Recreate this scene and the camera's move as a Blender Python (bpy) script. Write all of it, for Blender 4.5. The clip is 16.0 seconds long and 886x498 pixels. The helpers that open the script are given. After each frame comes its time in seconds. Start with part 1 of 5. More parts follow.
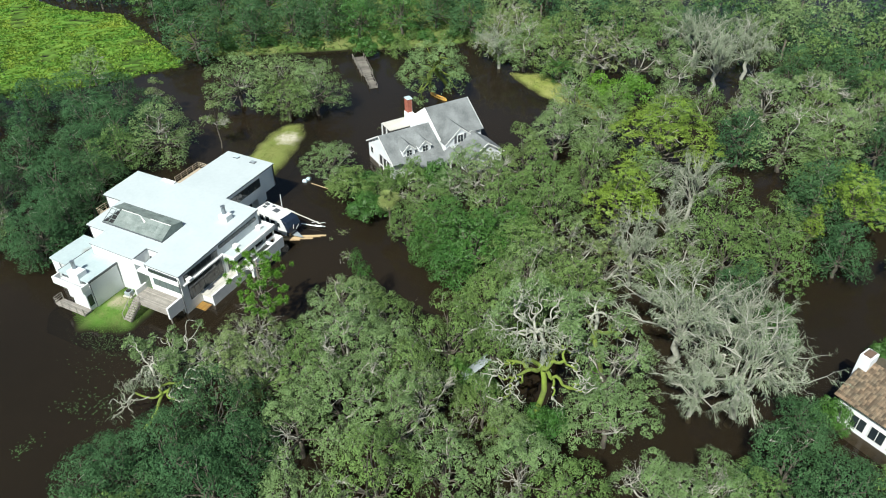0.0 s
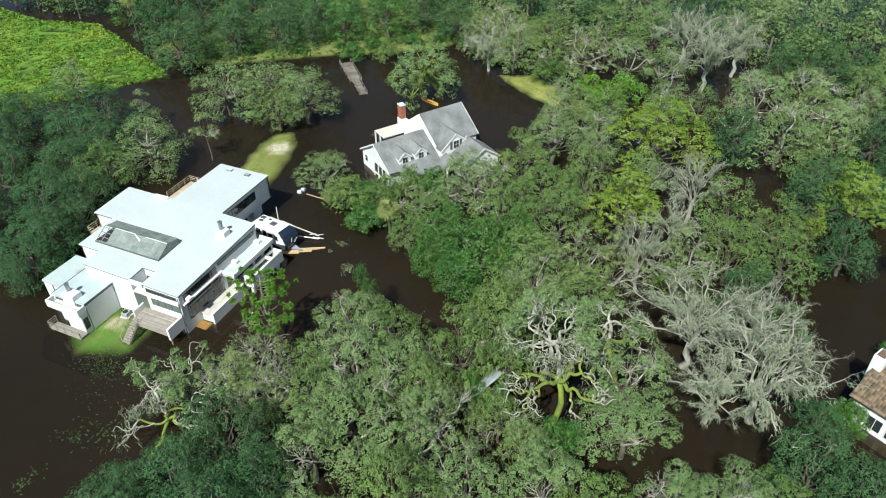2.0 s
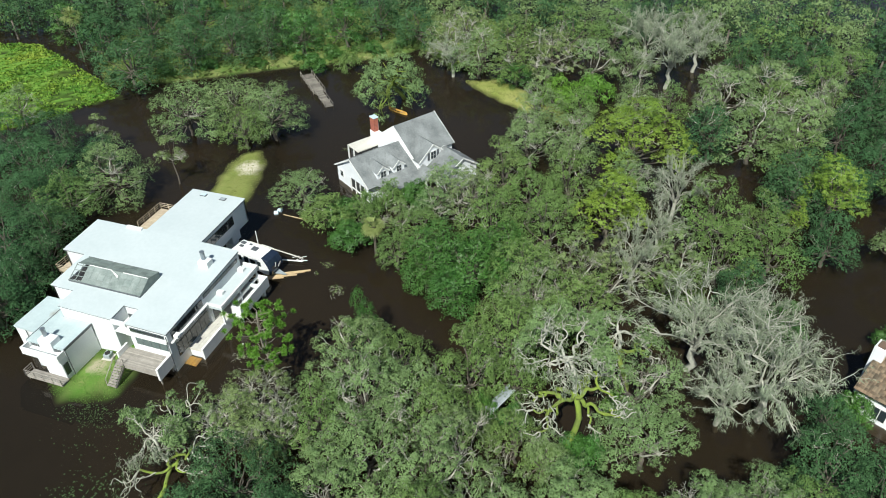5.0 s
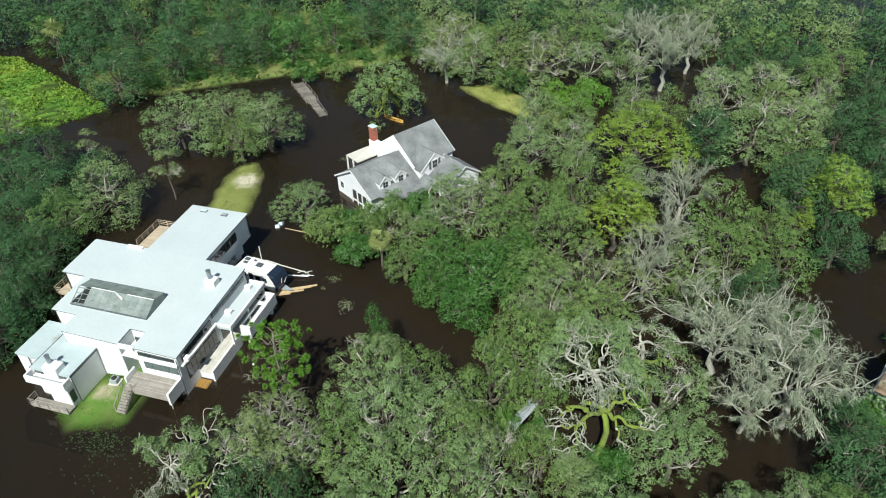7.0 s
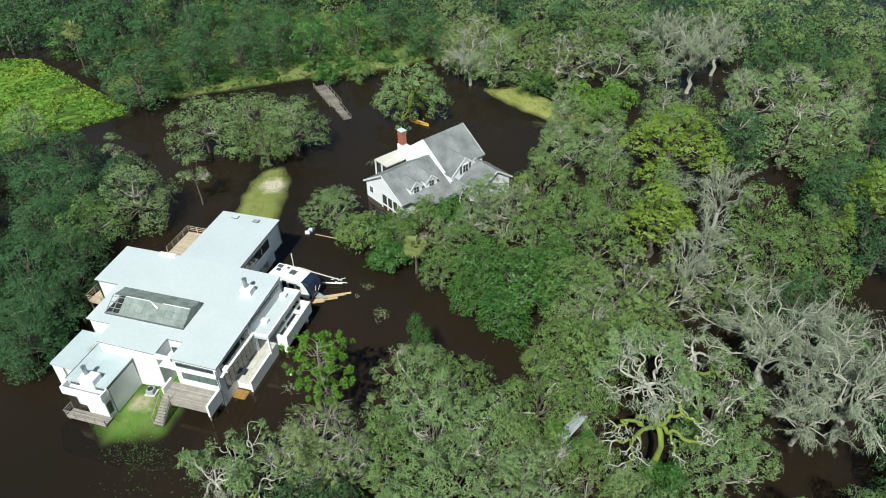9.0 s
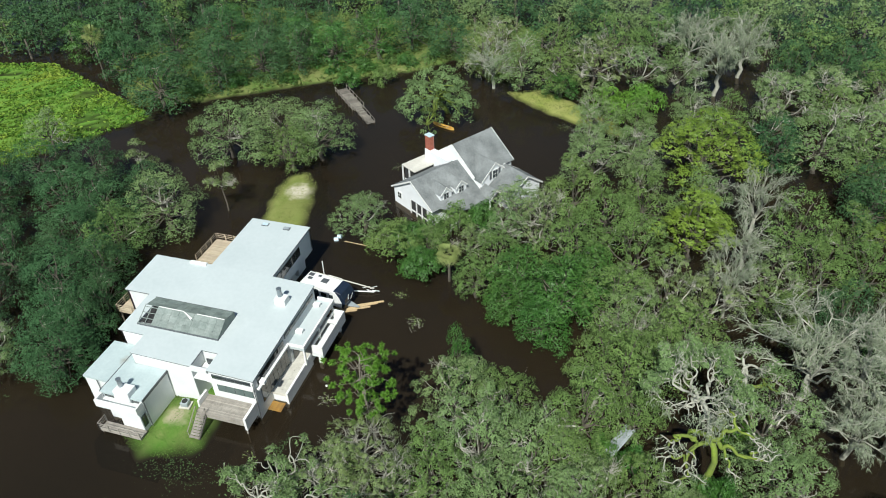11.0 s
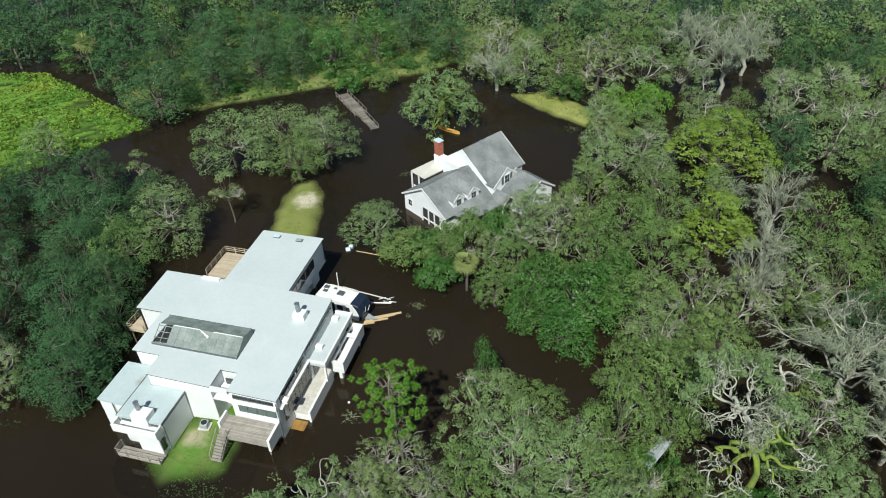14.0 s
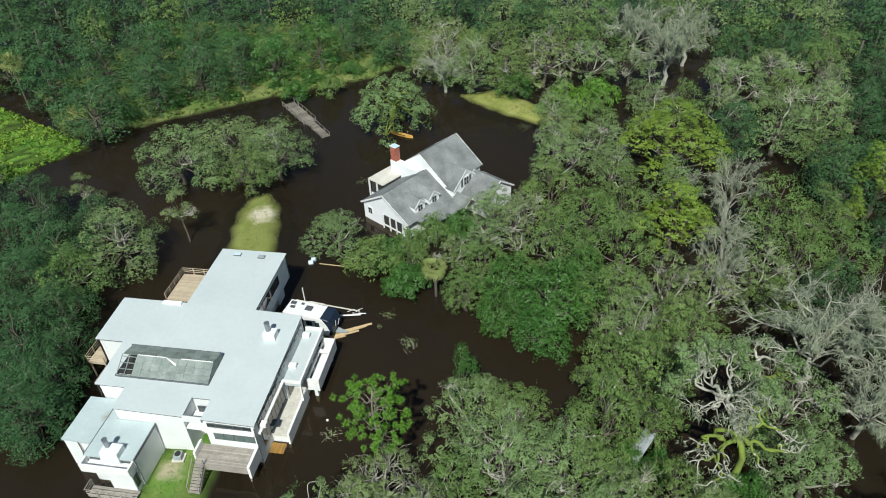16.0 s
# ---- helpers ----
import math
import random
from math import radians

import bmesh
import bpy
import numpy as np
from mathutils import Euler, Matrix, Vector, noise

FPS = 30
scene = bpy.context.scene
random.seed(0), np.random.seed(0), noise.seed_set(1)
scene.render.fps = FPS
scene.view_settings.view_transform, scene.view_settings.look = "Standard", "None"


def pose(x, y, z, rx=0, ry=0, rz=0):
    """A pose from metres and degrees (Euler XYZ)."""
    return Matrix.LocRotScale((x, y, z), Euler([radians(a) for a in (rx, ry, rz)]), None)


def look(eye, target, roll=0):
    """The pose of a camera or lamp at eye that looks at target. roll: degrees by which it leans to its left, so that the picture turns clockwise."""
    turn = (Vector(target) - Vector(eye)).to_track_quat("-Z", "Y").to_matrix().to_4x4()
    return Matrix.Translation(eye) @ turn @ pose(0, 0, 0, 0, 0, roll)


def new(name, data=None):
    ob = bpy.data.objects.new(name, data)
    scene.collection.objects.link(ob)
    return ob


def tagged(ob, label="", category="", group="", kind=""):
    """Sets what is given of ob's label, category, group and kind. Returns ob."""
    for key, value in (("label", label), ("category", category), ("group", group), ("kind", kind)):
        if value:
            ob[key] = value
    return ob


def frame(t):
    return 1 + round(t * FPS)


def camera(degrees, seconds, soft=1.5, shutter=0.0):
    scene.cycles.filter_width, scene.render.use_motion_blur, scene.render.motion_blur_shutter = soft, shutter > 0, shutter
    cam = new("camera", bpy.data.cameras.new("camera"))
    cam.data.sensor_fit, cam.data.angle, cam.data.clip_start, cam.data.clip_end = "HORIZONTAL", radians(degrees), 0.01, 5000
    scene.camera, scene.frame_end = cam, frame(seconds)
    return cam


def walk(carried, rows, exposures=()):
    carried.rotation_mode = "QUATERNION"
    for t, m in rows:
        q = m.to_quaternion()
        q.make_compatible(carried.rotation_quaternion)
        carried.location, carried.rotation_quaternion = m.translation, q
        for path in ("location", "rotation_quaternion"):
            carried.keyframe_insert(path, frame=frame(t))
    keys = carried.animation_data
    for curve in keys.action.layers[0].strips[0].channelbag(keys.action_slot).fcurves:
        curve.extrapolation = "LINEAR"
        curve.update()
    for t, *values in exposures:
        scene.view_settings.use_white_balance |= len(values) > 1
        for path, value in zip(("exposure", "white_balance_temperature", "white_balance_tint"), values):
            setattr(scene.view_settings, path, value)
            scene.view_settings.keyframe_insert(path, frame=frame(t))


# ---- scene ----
cam = camera(63.2, 16.0, soft=1.0)
PATH = [
    (0, (64.022, -71.283, 59.735), (63.297, -69.855, 58.538), -0.5),
    (0.5, (63.261, -71.11, 59.867), (62.542, -69.68, 58.668), -0.7),
    (1, (62.322, -70.962, 59.96), (61.613, -69.528, 58.759), -0.8),
    (1.5, (61.396, -70.863, 60.039), (60.705, -69.421, 58.838), -0.9),
    (2, (60.447, -70.774, 60.086), (59.773, -69.324, 58.885), -1.0),
    (2.5, (59.344, -70.73, 60.245), (58.69, -69.272, 59.042), -1.1),
    (3, (58.349, -70.602, 60.296), (57.716, -69.135, 59.092), -1.2),
    (3.5, (57.407, -70.43, 60.454), (56.796, -68.955, 59.249), -1.3),
    (4, (56.396, -70.386, 60.577), (55.809, -68.902, 59.372), -1.3),
    (6.5, (51.004, -69.827, 61.141), (50.515, -68.309, 59.934), -1.6),
    (7, (49.847, -69.714, 61.218), (49.365, -68.193, 60.012), -1.6),
    (7.5, (48.621, -69.579, 61.301), (48.139, -68.059, 60.094), -1.7),
    (8, (47.382, -69.433, 61.304), (46.899, -67.914, 60.096), -1.7),
    (8.5, (46.241, -69.35, 61.185), (45.755, -67.831, 59.978), -1.8),
    (9, (44.94, -69.298, 61.242), (44.456, -67.779, 60.034), -1.7),
    (11.5, (39.75, -68.483, 61.169), (39.255, -66.968, 59.961), -2.1),
    (12, (38.898, -68.325, 61.22), (38.402, -66.812, 60.01), -2.1),
    (12.5, (38.134, -68.118, 61.208), (37.637, -66.606, 59.998), -2.1),
    (13, (37.463, -67.944, 61.122), (36.963, -66.432, 59.913), -2.2),
    (13.5, (36.767, -67.747, 61.233), (36.278, -66.232, 60.022), -2.3),
    (14, (36.152, -67.57, 61.157), (35.697, -66.045, 59.946), -2.5),
    (14.5, (35.231, -67.437, 61.191), (34.823, -65.901, 59.978), -2.5),
    (15, (34.629, -67.242, 61.253), (34.258, -65.697, 60.038), -2.6),
    (15.5, (33.93, -67.087, 61.153), (33.594, -65.534, 59.939), -2.8),
    (16, (33.084, -66.948, 61.251), (32.78, -65.389, 60.034), -2.8),
]
walk(cam, [(t, look(eye, target, roll)) for t, eye, target, roll in PATH], [(0, 0.44, 6280, 3), (4, 0.40, 6280, 3), (8, 0.30, 6280, 3), (12.5, 0.19, 6280, 3), (16, 0.12, 6280, 3)])

# ---- light ----
SUN = Vector((0.03, -0.64, 0.765)).normalized()
world = bpy.data.worlds.new("world")
scene.world = world
world.use_nodes = True
wn = world.node_tree
sky = wn.nodes.new("ShaderNodeTexSky")
sky.sky_type, sky.sun_disc = "NISHITA", False
sky.sun_elevation = math.asin(SUN.z)
sky.sun_rotation = math.atan2(SUN.x, SUN.y)
wn.links.new(sky.outputs[0], wn.nodes["Background"].inputs[0])
wn.nodes["Background"].inputs[1].default_value = 0.06
sun = new("sun", bpy.data.lights.new("sun", "SUN"))
sun.data.energy, sun.data.angle, sun.data.color = 4.9, radians(0.5), (1.0, 0.96, 0.90)
sun.matrix_world = look((0, 0, 90), Vector((0, 0, 90)) - SUN)
scene.view_settings.exposure = 0.35


# ---- materials ----
def material(name, color, color2=None, rough=0.7, metal=0.0, scale=2.0, fine=0.0, bump=0.0, bump_scale=12.0, per="none", mix=0.5, spread=0.25, thin=0.0, coat=0.0, silt=False, bare=None):
    """A surface of two colours mixed by noise at a large and a fine scale, with optional change from piece to piece."""
    m = bpy.data.materials.new(name)
    m.use_nodes = True
    nt = m.node_tree
    N, L = nt.nodes, nt.links
    p = N["Principled BSDF"]
    p.inputs["Roughness"].default_value, p.inputs["Metallic"].default_value = rough, metal
    if coat:
        p.inputs["Coat Weight"].default_value = coat
    color2 = color2 or tuple(c * 0.75 for c in color)
    geo = N.new("ShaderNodeNewGeometry")
    n1 = N.new("ShaderNodeTexNoise")
    n1.inputs["Scale"].default_value, n1.inputs["Detail"].default_value = scale, 5
    L.new(geo.outputs["Position"], n1.inputs["Vector"])
    ramp = N.new("ShaderNodeMapRange")
    ramp.inputs[1].default_value, ramp.inputs[2].default_value = 0.5 - spread, 0.5 + spread
    L.new(n1.outputs[0], ramp.inputs[0])
    fac = ramp.outputs[0]
    if fine:
        n2 = N.new("ShaderNodeTexNoise")
        n2.inputs["Scale"].default_value, n2.inputs["Detail"].default_value = fine, 3
        L.new(geo.outputs["Position"], n2.inputs["Vector"])
        mx = N.new("ShaderNodeMath")
        mx.operation = "MULTIPLY_ADD"
        mx.inputs[1].default_value, mx.inputs[2].default_value = 1.2, -0.6
        L.new(n2.outputs[0], mx.inputs[0])
        ad = N.new("ShaderNodeMath")
        ad.use_clamp = True
        L.new(fac, ad.inputs[0])
        L.new(mx.outputs[0], ad.inputs[1])
        fac = ad.outputs[0]
    cm = N.new("ShaderNodeMix")
    cm.data_type = "RGBA"
    cm.inputs["A"].default_value, cm.inputs["B"].default_value = (*color, 1), (*color2, 1)
    L.new(fac, cm.inputs["Factor"])
    out = cm.outputs["Result"]
    if per != "none":
        hsv = N.new("ShaderNodeHueSaturation")
        L.new(out, hsv.inputs["Color"])
        if per in ("object", "both"):
            oi = N.new("ShaderNodeObjectInfo")
            hue = N.new("ShaderNodeMapRange")
            hue.inputs[3].default_value, hue.inputs[4].default_value = 0.5 - 0.025 * mix, 0.5 + 0.03 * mix
            L.new(oi.outputs["Random"], hue.inputs[0])
            L.new(hue.outputs[0], hsv.inputs["Hue"])
        src = geo.outputs["Random Per Island"] if per in ("island", "both") else oi.outputs["Random"]
        val = N.new("ShaderNodeMapRange")
        val.inputs[3].default_value, val.inputs[4].default_value = 1 - 0.6 * mix, 1 + 0.6 * mix
        L.new(src, val.inputs[0])
        L.new(val.outputs[0], hsv.inputs["Value"])
        out = hsv.outputs[0]
    if bare:
        (bx, by, bz), reach, tone = bare
        away = N.new("ShaderNodeVectorMath")
        away.operation = "DISTANCE"
        away.inputs[1].default_value = (bx, by, bz)
        L.new(geo.outputs["Position"], away.inputs[0])
        nz = N.new("ShaderNodeTexNoise")
        nz.inputs["Scale"].default_value, nz.inputs["Detail"].default_value = 1.1, 6
        L.new(geo.outputs["Position"], nz.inputs["Vector"])
        sh = N.new("ShaderNodeMath")
        sh.operation = "MULTIPLY_ADD"
        sh.inputs[1].default_value, sh.inputs[2].default_value = reach * 1.5, -0.75 * reach
        L.new(nz.outputs[0], sh.inputs[0])
        sm0 = N.new("ShaderNodeMath")
        L.new(away.outputs["Value"], sm0.inputs[0])
        L.new(sh.outputs[0], sm0.inputs[1])
        near = N.new("ShaderNodeMapRange")
        near.inputs[1].default_value, near.inputs[2].default_value = reach * 1.15, reach * 0.35
        L.new(sm0.outputs[0], near.inputs[0])
        bm_ = N.new("ShaderNodeMix")
        bm_.data_type = "RGBA"
        bm_.inputs["B"].default_value = (*tone, 1)
        L.new(near.outputs[0], bm_.inputs["Factor"])
        L.new(out, bm_.inputs["A"])
        out = bm_.outputs["Result"]
    # Ground darkens towards the waterline, painting in the murky water's loss of light.
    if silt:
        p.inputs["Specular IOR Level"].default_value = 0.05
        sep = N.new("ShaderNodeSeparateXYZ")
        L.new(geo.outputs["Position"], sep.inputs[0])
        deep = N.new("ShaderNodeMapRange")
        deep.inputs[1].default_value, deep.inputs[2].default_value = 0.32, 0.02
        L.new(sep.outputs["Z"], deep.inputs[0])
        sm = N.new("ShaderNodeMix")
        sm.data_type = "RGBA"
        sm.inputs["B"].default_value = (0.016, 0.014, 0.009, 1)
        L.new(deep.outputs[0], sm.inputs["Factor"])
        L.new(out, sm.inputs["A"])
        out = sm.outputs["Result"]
    L.new(out, p.inputs["Base Color"])
    if bump:
        nb = N.new("ShaderNodeTexNoise")
        nb.inputs["Scale"].default_value, nb.inputs["Detail"].default_value = bump_scale, 4
        L.new(geo.outputs["Position"], nb.inputs["Vector"])
        b = N.new("ShaderNodeBump")
        b.inputs["Strength"].default_value, b.inputs["Distance"].default_value = bump, 0.05
        L.new(nb.outputs[0], b.inputs["Height"])
        L.new(b.outputs[0], p.inputs["Normal"])
    if thin:
        tr = N.new("ShaderNodeBsdfTranslucent")
        L.new(out, tr.inputs["Color"])
        ms = N.new("ShaderNodeMixShader")
        ms.inputs[0].default_value = thin
        L.new(p.outputs[0], ms.inputs[1])
        L.new(tr.outputs[0], ms.inputs[2])
        L.new(ms.outputs[0], N["Material Output"].inputs[0])
    return m


MAT = {}


def mat(key, *a, **k):
    MAT[key] = material(key, *a, **k)


mat("roof_white", (0.535, 0.585, 0.59), (0.47, 0.525, 0.53), rough=0.55, scale=0.22, fine=2.0, spread=0.3)
mat("roof_low", (0.49, 0.57, 0.57), (0.40, 0.48, 0.49), rough=0.55, scale=0.4, fine=3.0, spread=0.3, bare=((-10.9, -25.6, 4.2), 0.6, (0.33, 0.34, 0.31)))
mat("stucco", (0.74, 0.76, 0.75), (0.66, 0.68, 0.68), rough=0.8, scale=0.5, fine=6.0, bump=0.15, bump_scale=30)
mat("trim_white", (0.82, 0.82, 0.80), (0.72, 0.72, 0.70), rough=0.5, scale=1.5)
mat("flashing", (0.10, 0.11, 0.12), (0.16, 0.17, 0.18), rough=0.4, metal=0.4)
mat("glass", (0.02, 0.03, 0.035), (0.035, 0.045, 0.05), rough=0.06, scale=0.8, coat=0.4)
mat("glass_teal", (0.07, 0.11, 0.11), (0.12, 0.16, 0.15), rough=0.08, scale=0.8, coat=0.4)
mat("screen_dark", (0.02, 0.02, 0.02), (0.04, 0.04, 0.04), rough=0.8)
mat("pane_old", (0.27, 0.305, 0.285), (0.15, 0.185, 0.17), rough=0.4, scale=0.9, fine=5.0, per="object", mix=0.16)
mat("shingle_dark", (0.13, 0.16, 0.15), (0.21, 0.25, 0.22), rough=0.7, scale=1.5, fine=9.0, per="object", mix=0.3)
mat("wood_grey", (0.36, 0.33, 0.29), (0.24, 0.22, 0.19), rough=0.85, scale=1.5, fine=14.0, per="object", mix=0.3)
mat("wood_old", (0.23, 0.205, 0.175), (0.13, 0.12, 0.10), rough=0.9, scale=1.0, fine=9.0, per="object", mix=0.5)
mat("wood_tan", (0.50, 0.42, 0.31), (0.40, 0.33, 0.23), rough=0.75, scale=1.5, fine=10.0, per="object", mix=0.2)
mat("wood_yellow", (0.36, 0.19, 0.035), (0.20, 0.12, 0.04), rough=0.6, scale=1.2, fine=8.0, per="object", mix=0.2)
mat("terrace", (0.58, 0.56, 0.50), (0.47, 0.45, 0.40), rough=0.8, scale=1.0, fine=6.0, per="object", mix=0.12)
mat("steel", (0.24, 0.29, 0.33), (0.34, 0.36, 0.37), rough=0.4, metal=0.7, scale=3.0)
mat("tin_grey", (0.46, 0.50, 0.54), (0.30, 0.33, 0.35), rough=0.5, metal=0.3, scale=1.5, fine=9.0, per="object", mix=0.3)
mat("rust", (0.28, 0.13, 0.09), (0.18, 0.09, 0.07), rough=0.7, scale=4.0)
mat("asphalt_shingle", (0.25, 0.265, 0.265), (0.115, 0.125, 0.125), rough=0.85, scale=0.45, fine=5.0, spread=0.22, bump=0.25, bump_scale=9)
mat("siding", (0.84, 0.86, 0.88), (0.76, 0.78, 0.80), rough=0.6, scale=0.8)
mat("brick", (0.42, 0.13, 0.08), (0.30, 0.10, 0.07), rough=0.85, scale=6.0, per="object", mix=0.35)
mat("mortar", (0.45, 0.40, 0.36), rough=0.9)
mat("clay_tile", (0.20, 0.135, 0.085), (0.115, 0.095, 0.065), rough=0.85, scale=1.2, fine=9.0, per="both", mix=0.85)
mat("rv_white", (0.80, 0.80, 0.79), (0.72, 0.72, 0.72), rough=0.3, scale=2.0)
mat("rv_navy", (0.012, 0.02, 0.04), (0.02, 0.03, 0.05), rough=0.25, scale=2.0)
mat("rubber", (0.02, 0.02, 0.02), rough=0.9)
mat("plank_pale", (0.60, 0.45, 0.26), (0.45, 0.32, 0.18), rough=0.8, scale=1.5, fine=12.0, per="object", mix=0.2)
mat("orange", (0.72, 0.44, 0.10), (0.58, 0.34, 0.08), rough=0.35, scale=3.0)
mat("blue_plastic", (0.45, 0.60, 0.68), (0.60, 0.68, 0.72), rough=0.5)
mat("ac_grey", (0.35, 0.40, 0.42), (0.25, 0.28, 0.30), rough=0.5)
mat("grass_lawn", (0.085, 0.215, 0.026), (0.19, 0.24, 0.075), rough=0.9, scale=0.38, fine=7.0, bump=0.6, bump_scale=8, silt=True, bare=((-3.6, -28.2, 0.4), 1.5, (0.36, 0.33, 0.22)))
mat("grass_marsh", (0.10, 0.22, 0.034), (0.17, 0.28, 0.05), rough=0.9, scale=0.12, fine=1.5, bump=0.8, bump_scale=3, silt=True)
mat("marsh_tuft", (0.10, 0.27, 0.032), (0.27, 0.36, 0.04), rough=0.8, scale=0.10, fine=0.8, per="island", mix=0.22, thin=0.3)
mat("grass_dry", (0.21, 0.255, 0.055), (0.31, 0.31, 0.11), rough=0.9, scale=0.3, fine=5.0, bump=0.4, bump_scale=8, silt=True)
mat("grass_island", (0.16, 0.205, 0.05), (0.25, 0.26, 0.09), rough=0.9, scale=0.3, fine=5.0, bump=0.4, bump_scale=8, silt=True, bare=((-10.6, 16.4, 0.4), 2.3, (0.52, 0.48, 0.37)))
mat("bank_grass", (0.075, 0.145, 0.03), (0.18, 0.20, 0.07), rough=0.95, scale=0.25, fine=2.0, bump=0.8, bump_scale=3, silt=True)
mat("mud", (0.060, 0.048, 0.032), (0.088, 0.068, 0.044), rough=0.95, scale=0.1, fine=1.0)
mat("leaf_sage", (0.182, 0.268, 0.098), (0.132, 0.210, 0.070), rough=0.8, scale=0.09, fine=0.6, per="both", mix=0.3, thin=0.12)
mat("leaf_oak", (0.144, 0.228, 0.056), (0.102, 0.178, 0.042), rough=0.8, scale=0.09, fine=0.6, per="both", mix=0.3, thin=0.12)
mat("leaf_dark", (0.034, 0.096, 0.030), (0.052, 0.124, 0.039), rough=0.8, scale=0.09, fine=0.6, per="both", mix=0.3, thin=0.12)
mat("leaf_bright", (0.067, 0.170, 0.026), (0.048, 0.128, 0.022), rough=0.5, scale=0.1, fine=0.6, per="both", mix=0.3, thin=0.12)
mat("leaf_lime", (0.242, 0.35, 0.045), (0.158, 0.26, 0.036), rough=0.5, scale=0.1, fine=0.8, per="both", mix=0.34, thin=0.3)
mat("leaf_pine", (0.177, 0.34, 0.04), (0.121, 0.25, 0.03), rough=0.5, scale=0.1, fine=0.8, per="both", mix=0.34, thin=0.3)
mat("leaf_olive", (0.200, 0.270, 0.095), (0.153, 0.220, 0.070), rough=0.6, scale=0.1, fine=0.6, per="both", mix=0.36, thin=0.2)
mat("bank_tuft", (0.10, 0.19, 0.035), (0.22, 0.23, 0.08), rough=0.8, scale=0.15, fine=1.0, per="island", mix=0.4, thin=0.25)
mat("lawn_tuft", (0.09, 0.23, 0.026), (0.16, 0.26, 0.05), rough=0.8, scale=0.5, fine=4.0, per="island", mix=0.4, thin=0.25)
mat("dry_tuft", (0.15, 0.205, 0.045), (0.25, 0.26, 0.085), rough=0.9, scale=0.6, fine=4.0, per="island", mix=0.5, thin=0.2)
mat("weed", (0.045, 0.095, 0.024), (0.035, 0.065, 0.018), rough=0.6, scale=0.5, per="island", mix=0.5)
mat("leaf_palm", (0.186, 0.27, 0.07), (0.251, 0.26, 0.10), rough=0.5, scale=0.4, per="island", mix=0.3, thin=0.2)
mat("hanging_moss", (0.275, 0.32, 0.215), (0.19, 0.23, 0.145), rough=0.95, scale=0.2, fine=1.5, per="island", mix=0.5, thin=0.15)
mat("bark_pale", (0.50, 0.49, 0.42), (0.30, 0.29, 0.24), rough=0.9, scale=1.0, fine=6.0)
mat("bark_grey", (0.44, 0.44, 0.37), (0.28, 0.28, 0.23), rough=0.95, scale=1.0, fine=6.0)
# Dark bark, lowered further to hold the shade inside crown gaps.
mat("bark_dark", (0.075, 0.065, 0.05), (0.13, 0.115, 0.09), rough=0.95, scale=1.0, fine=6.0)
mat("bark_pine", (0.27, 0.24, 0.20), (0.17, 0.15, 0.12), rough=0.95, scale=1.0, fine=6.0)
mat("bark_moss", (0.19, 0.27, 0.03), (0.12, 0.15, 0.04), rough=0.95, scale=0.8, fine=6.0)

# Still brown flood water with faint ripples: a tinted clear surface that mirrors the sky.
water_m = bpy.data.materials.new("flood_water")
water_m.use_nodes = True
wt = water_m.node_tree
wt.nodes.remove(wt.nodes["Principled BSDF"])
wgeo = wt.nodes.new("ShaderNodeNewGeometry")
wrip = wt.nodes.new("ShaderNodeTexNoise")
wrip.inputs["Scale"].default_value, wrip.inputs["Detail"].default_value = 1.3, 3
wt.links.new(wgeo.outputs["Position"], wrip.inputs["Vector"])
wbm = wt.nodes.new("ShaderNodeBump")
wbm.inputs["Strength"].default_value, wbm.inputs["Distance"].default_value = 0.10, 0.04
wt.links.new(wrip.outputs[0], wbm.inputs["Height"])
wgl = wt.nodes.new("ShaderNodeBsdfGlossy")
wgl.inputs["Roughness"].default_value = 0.06
wt.links.new(wbm.outputs[0], wgl.inputs["Normal"])
wtr = wt.nodes.new("ShaderNodeBsdfTransparent")
wtr.inputs["Color"].default_value = (0.56, 0.49, 0.38, 1)
wfr = wt.nodes.new("ShaderNodeFresnel")
wfr.inputs["IOR"].default_value = 1.33
wt.links.new(wbm.outputs[0], wfr.inputs["Normal"])
wdf = wt.nodes.new("ShaderNodeBsdfDiffuse")
wno = wt.nodes.new("ShaderNodeTexNoise")
wno.inputs["Scale"].default_value, wno.inputs["Detail"].default_value = 0.03, 4
wt.links.new(wgeo.outputs["Position"], wno.inputs["Vector"])
wcm = wt.nodes.new("ShaderNodeMix")
wcm.data_type = "RGBA"
wcm.inputs["A"].default_value, wcm.inputs["B"].default_value = (0.010, 0.010, 0.008, 1), (0.036, 0.026, 0.015, 1)
wt.links.new(wno.outputs[0], wcm.inputs["Factor"])
wt.links.new(wcm.outputs["Result"], wdf.inputs["Color"])
wmurk = wt.nodes.new("ShaderNodeMixShader")
wmurk.inputs[0].default_value = 0.38
wt.links.new(wdf.outputs[0], wmurk.inputs[1])
wt.links.new(wtr.outputs[0], wmurk.inputs[2])
wms = wt.nodes.new("ShaderNodeMixShader")
wt.links.new(wfr.outputs[0], wms.inputs[0])
wt.links.new(wmurk.outputs[0], wms.inputs[1])
wt.links.new(wgl.outputs[0], wms.inputs[2])
wt.links.new(wms.outputs[0], wt.nodes["Material Output"].inputs[0])
MAT["water"] = water_m


# ---- mesh helpers ----
def mesh_of(name, verts, faces, material_key):
    me = bpy.data.meshes.new(name)
    me.from_pydata([tuple(v) for v in verts], [], faces)
    me.materials.append(MAT[material_key])
    me.update()
    return me


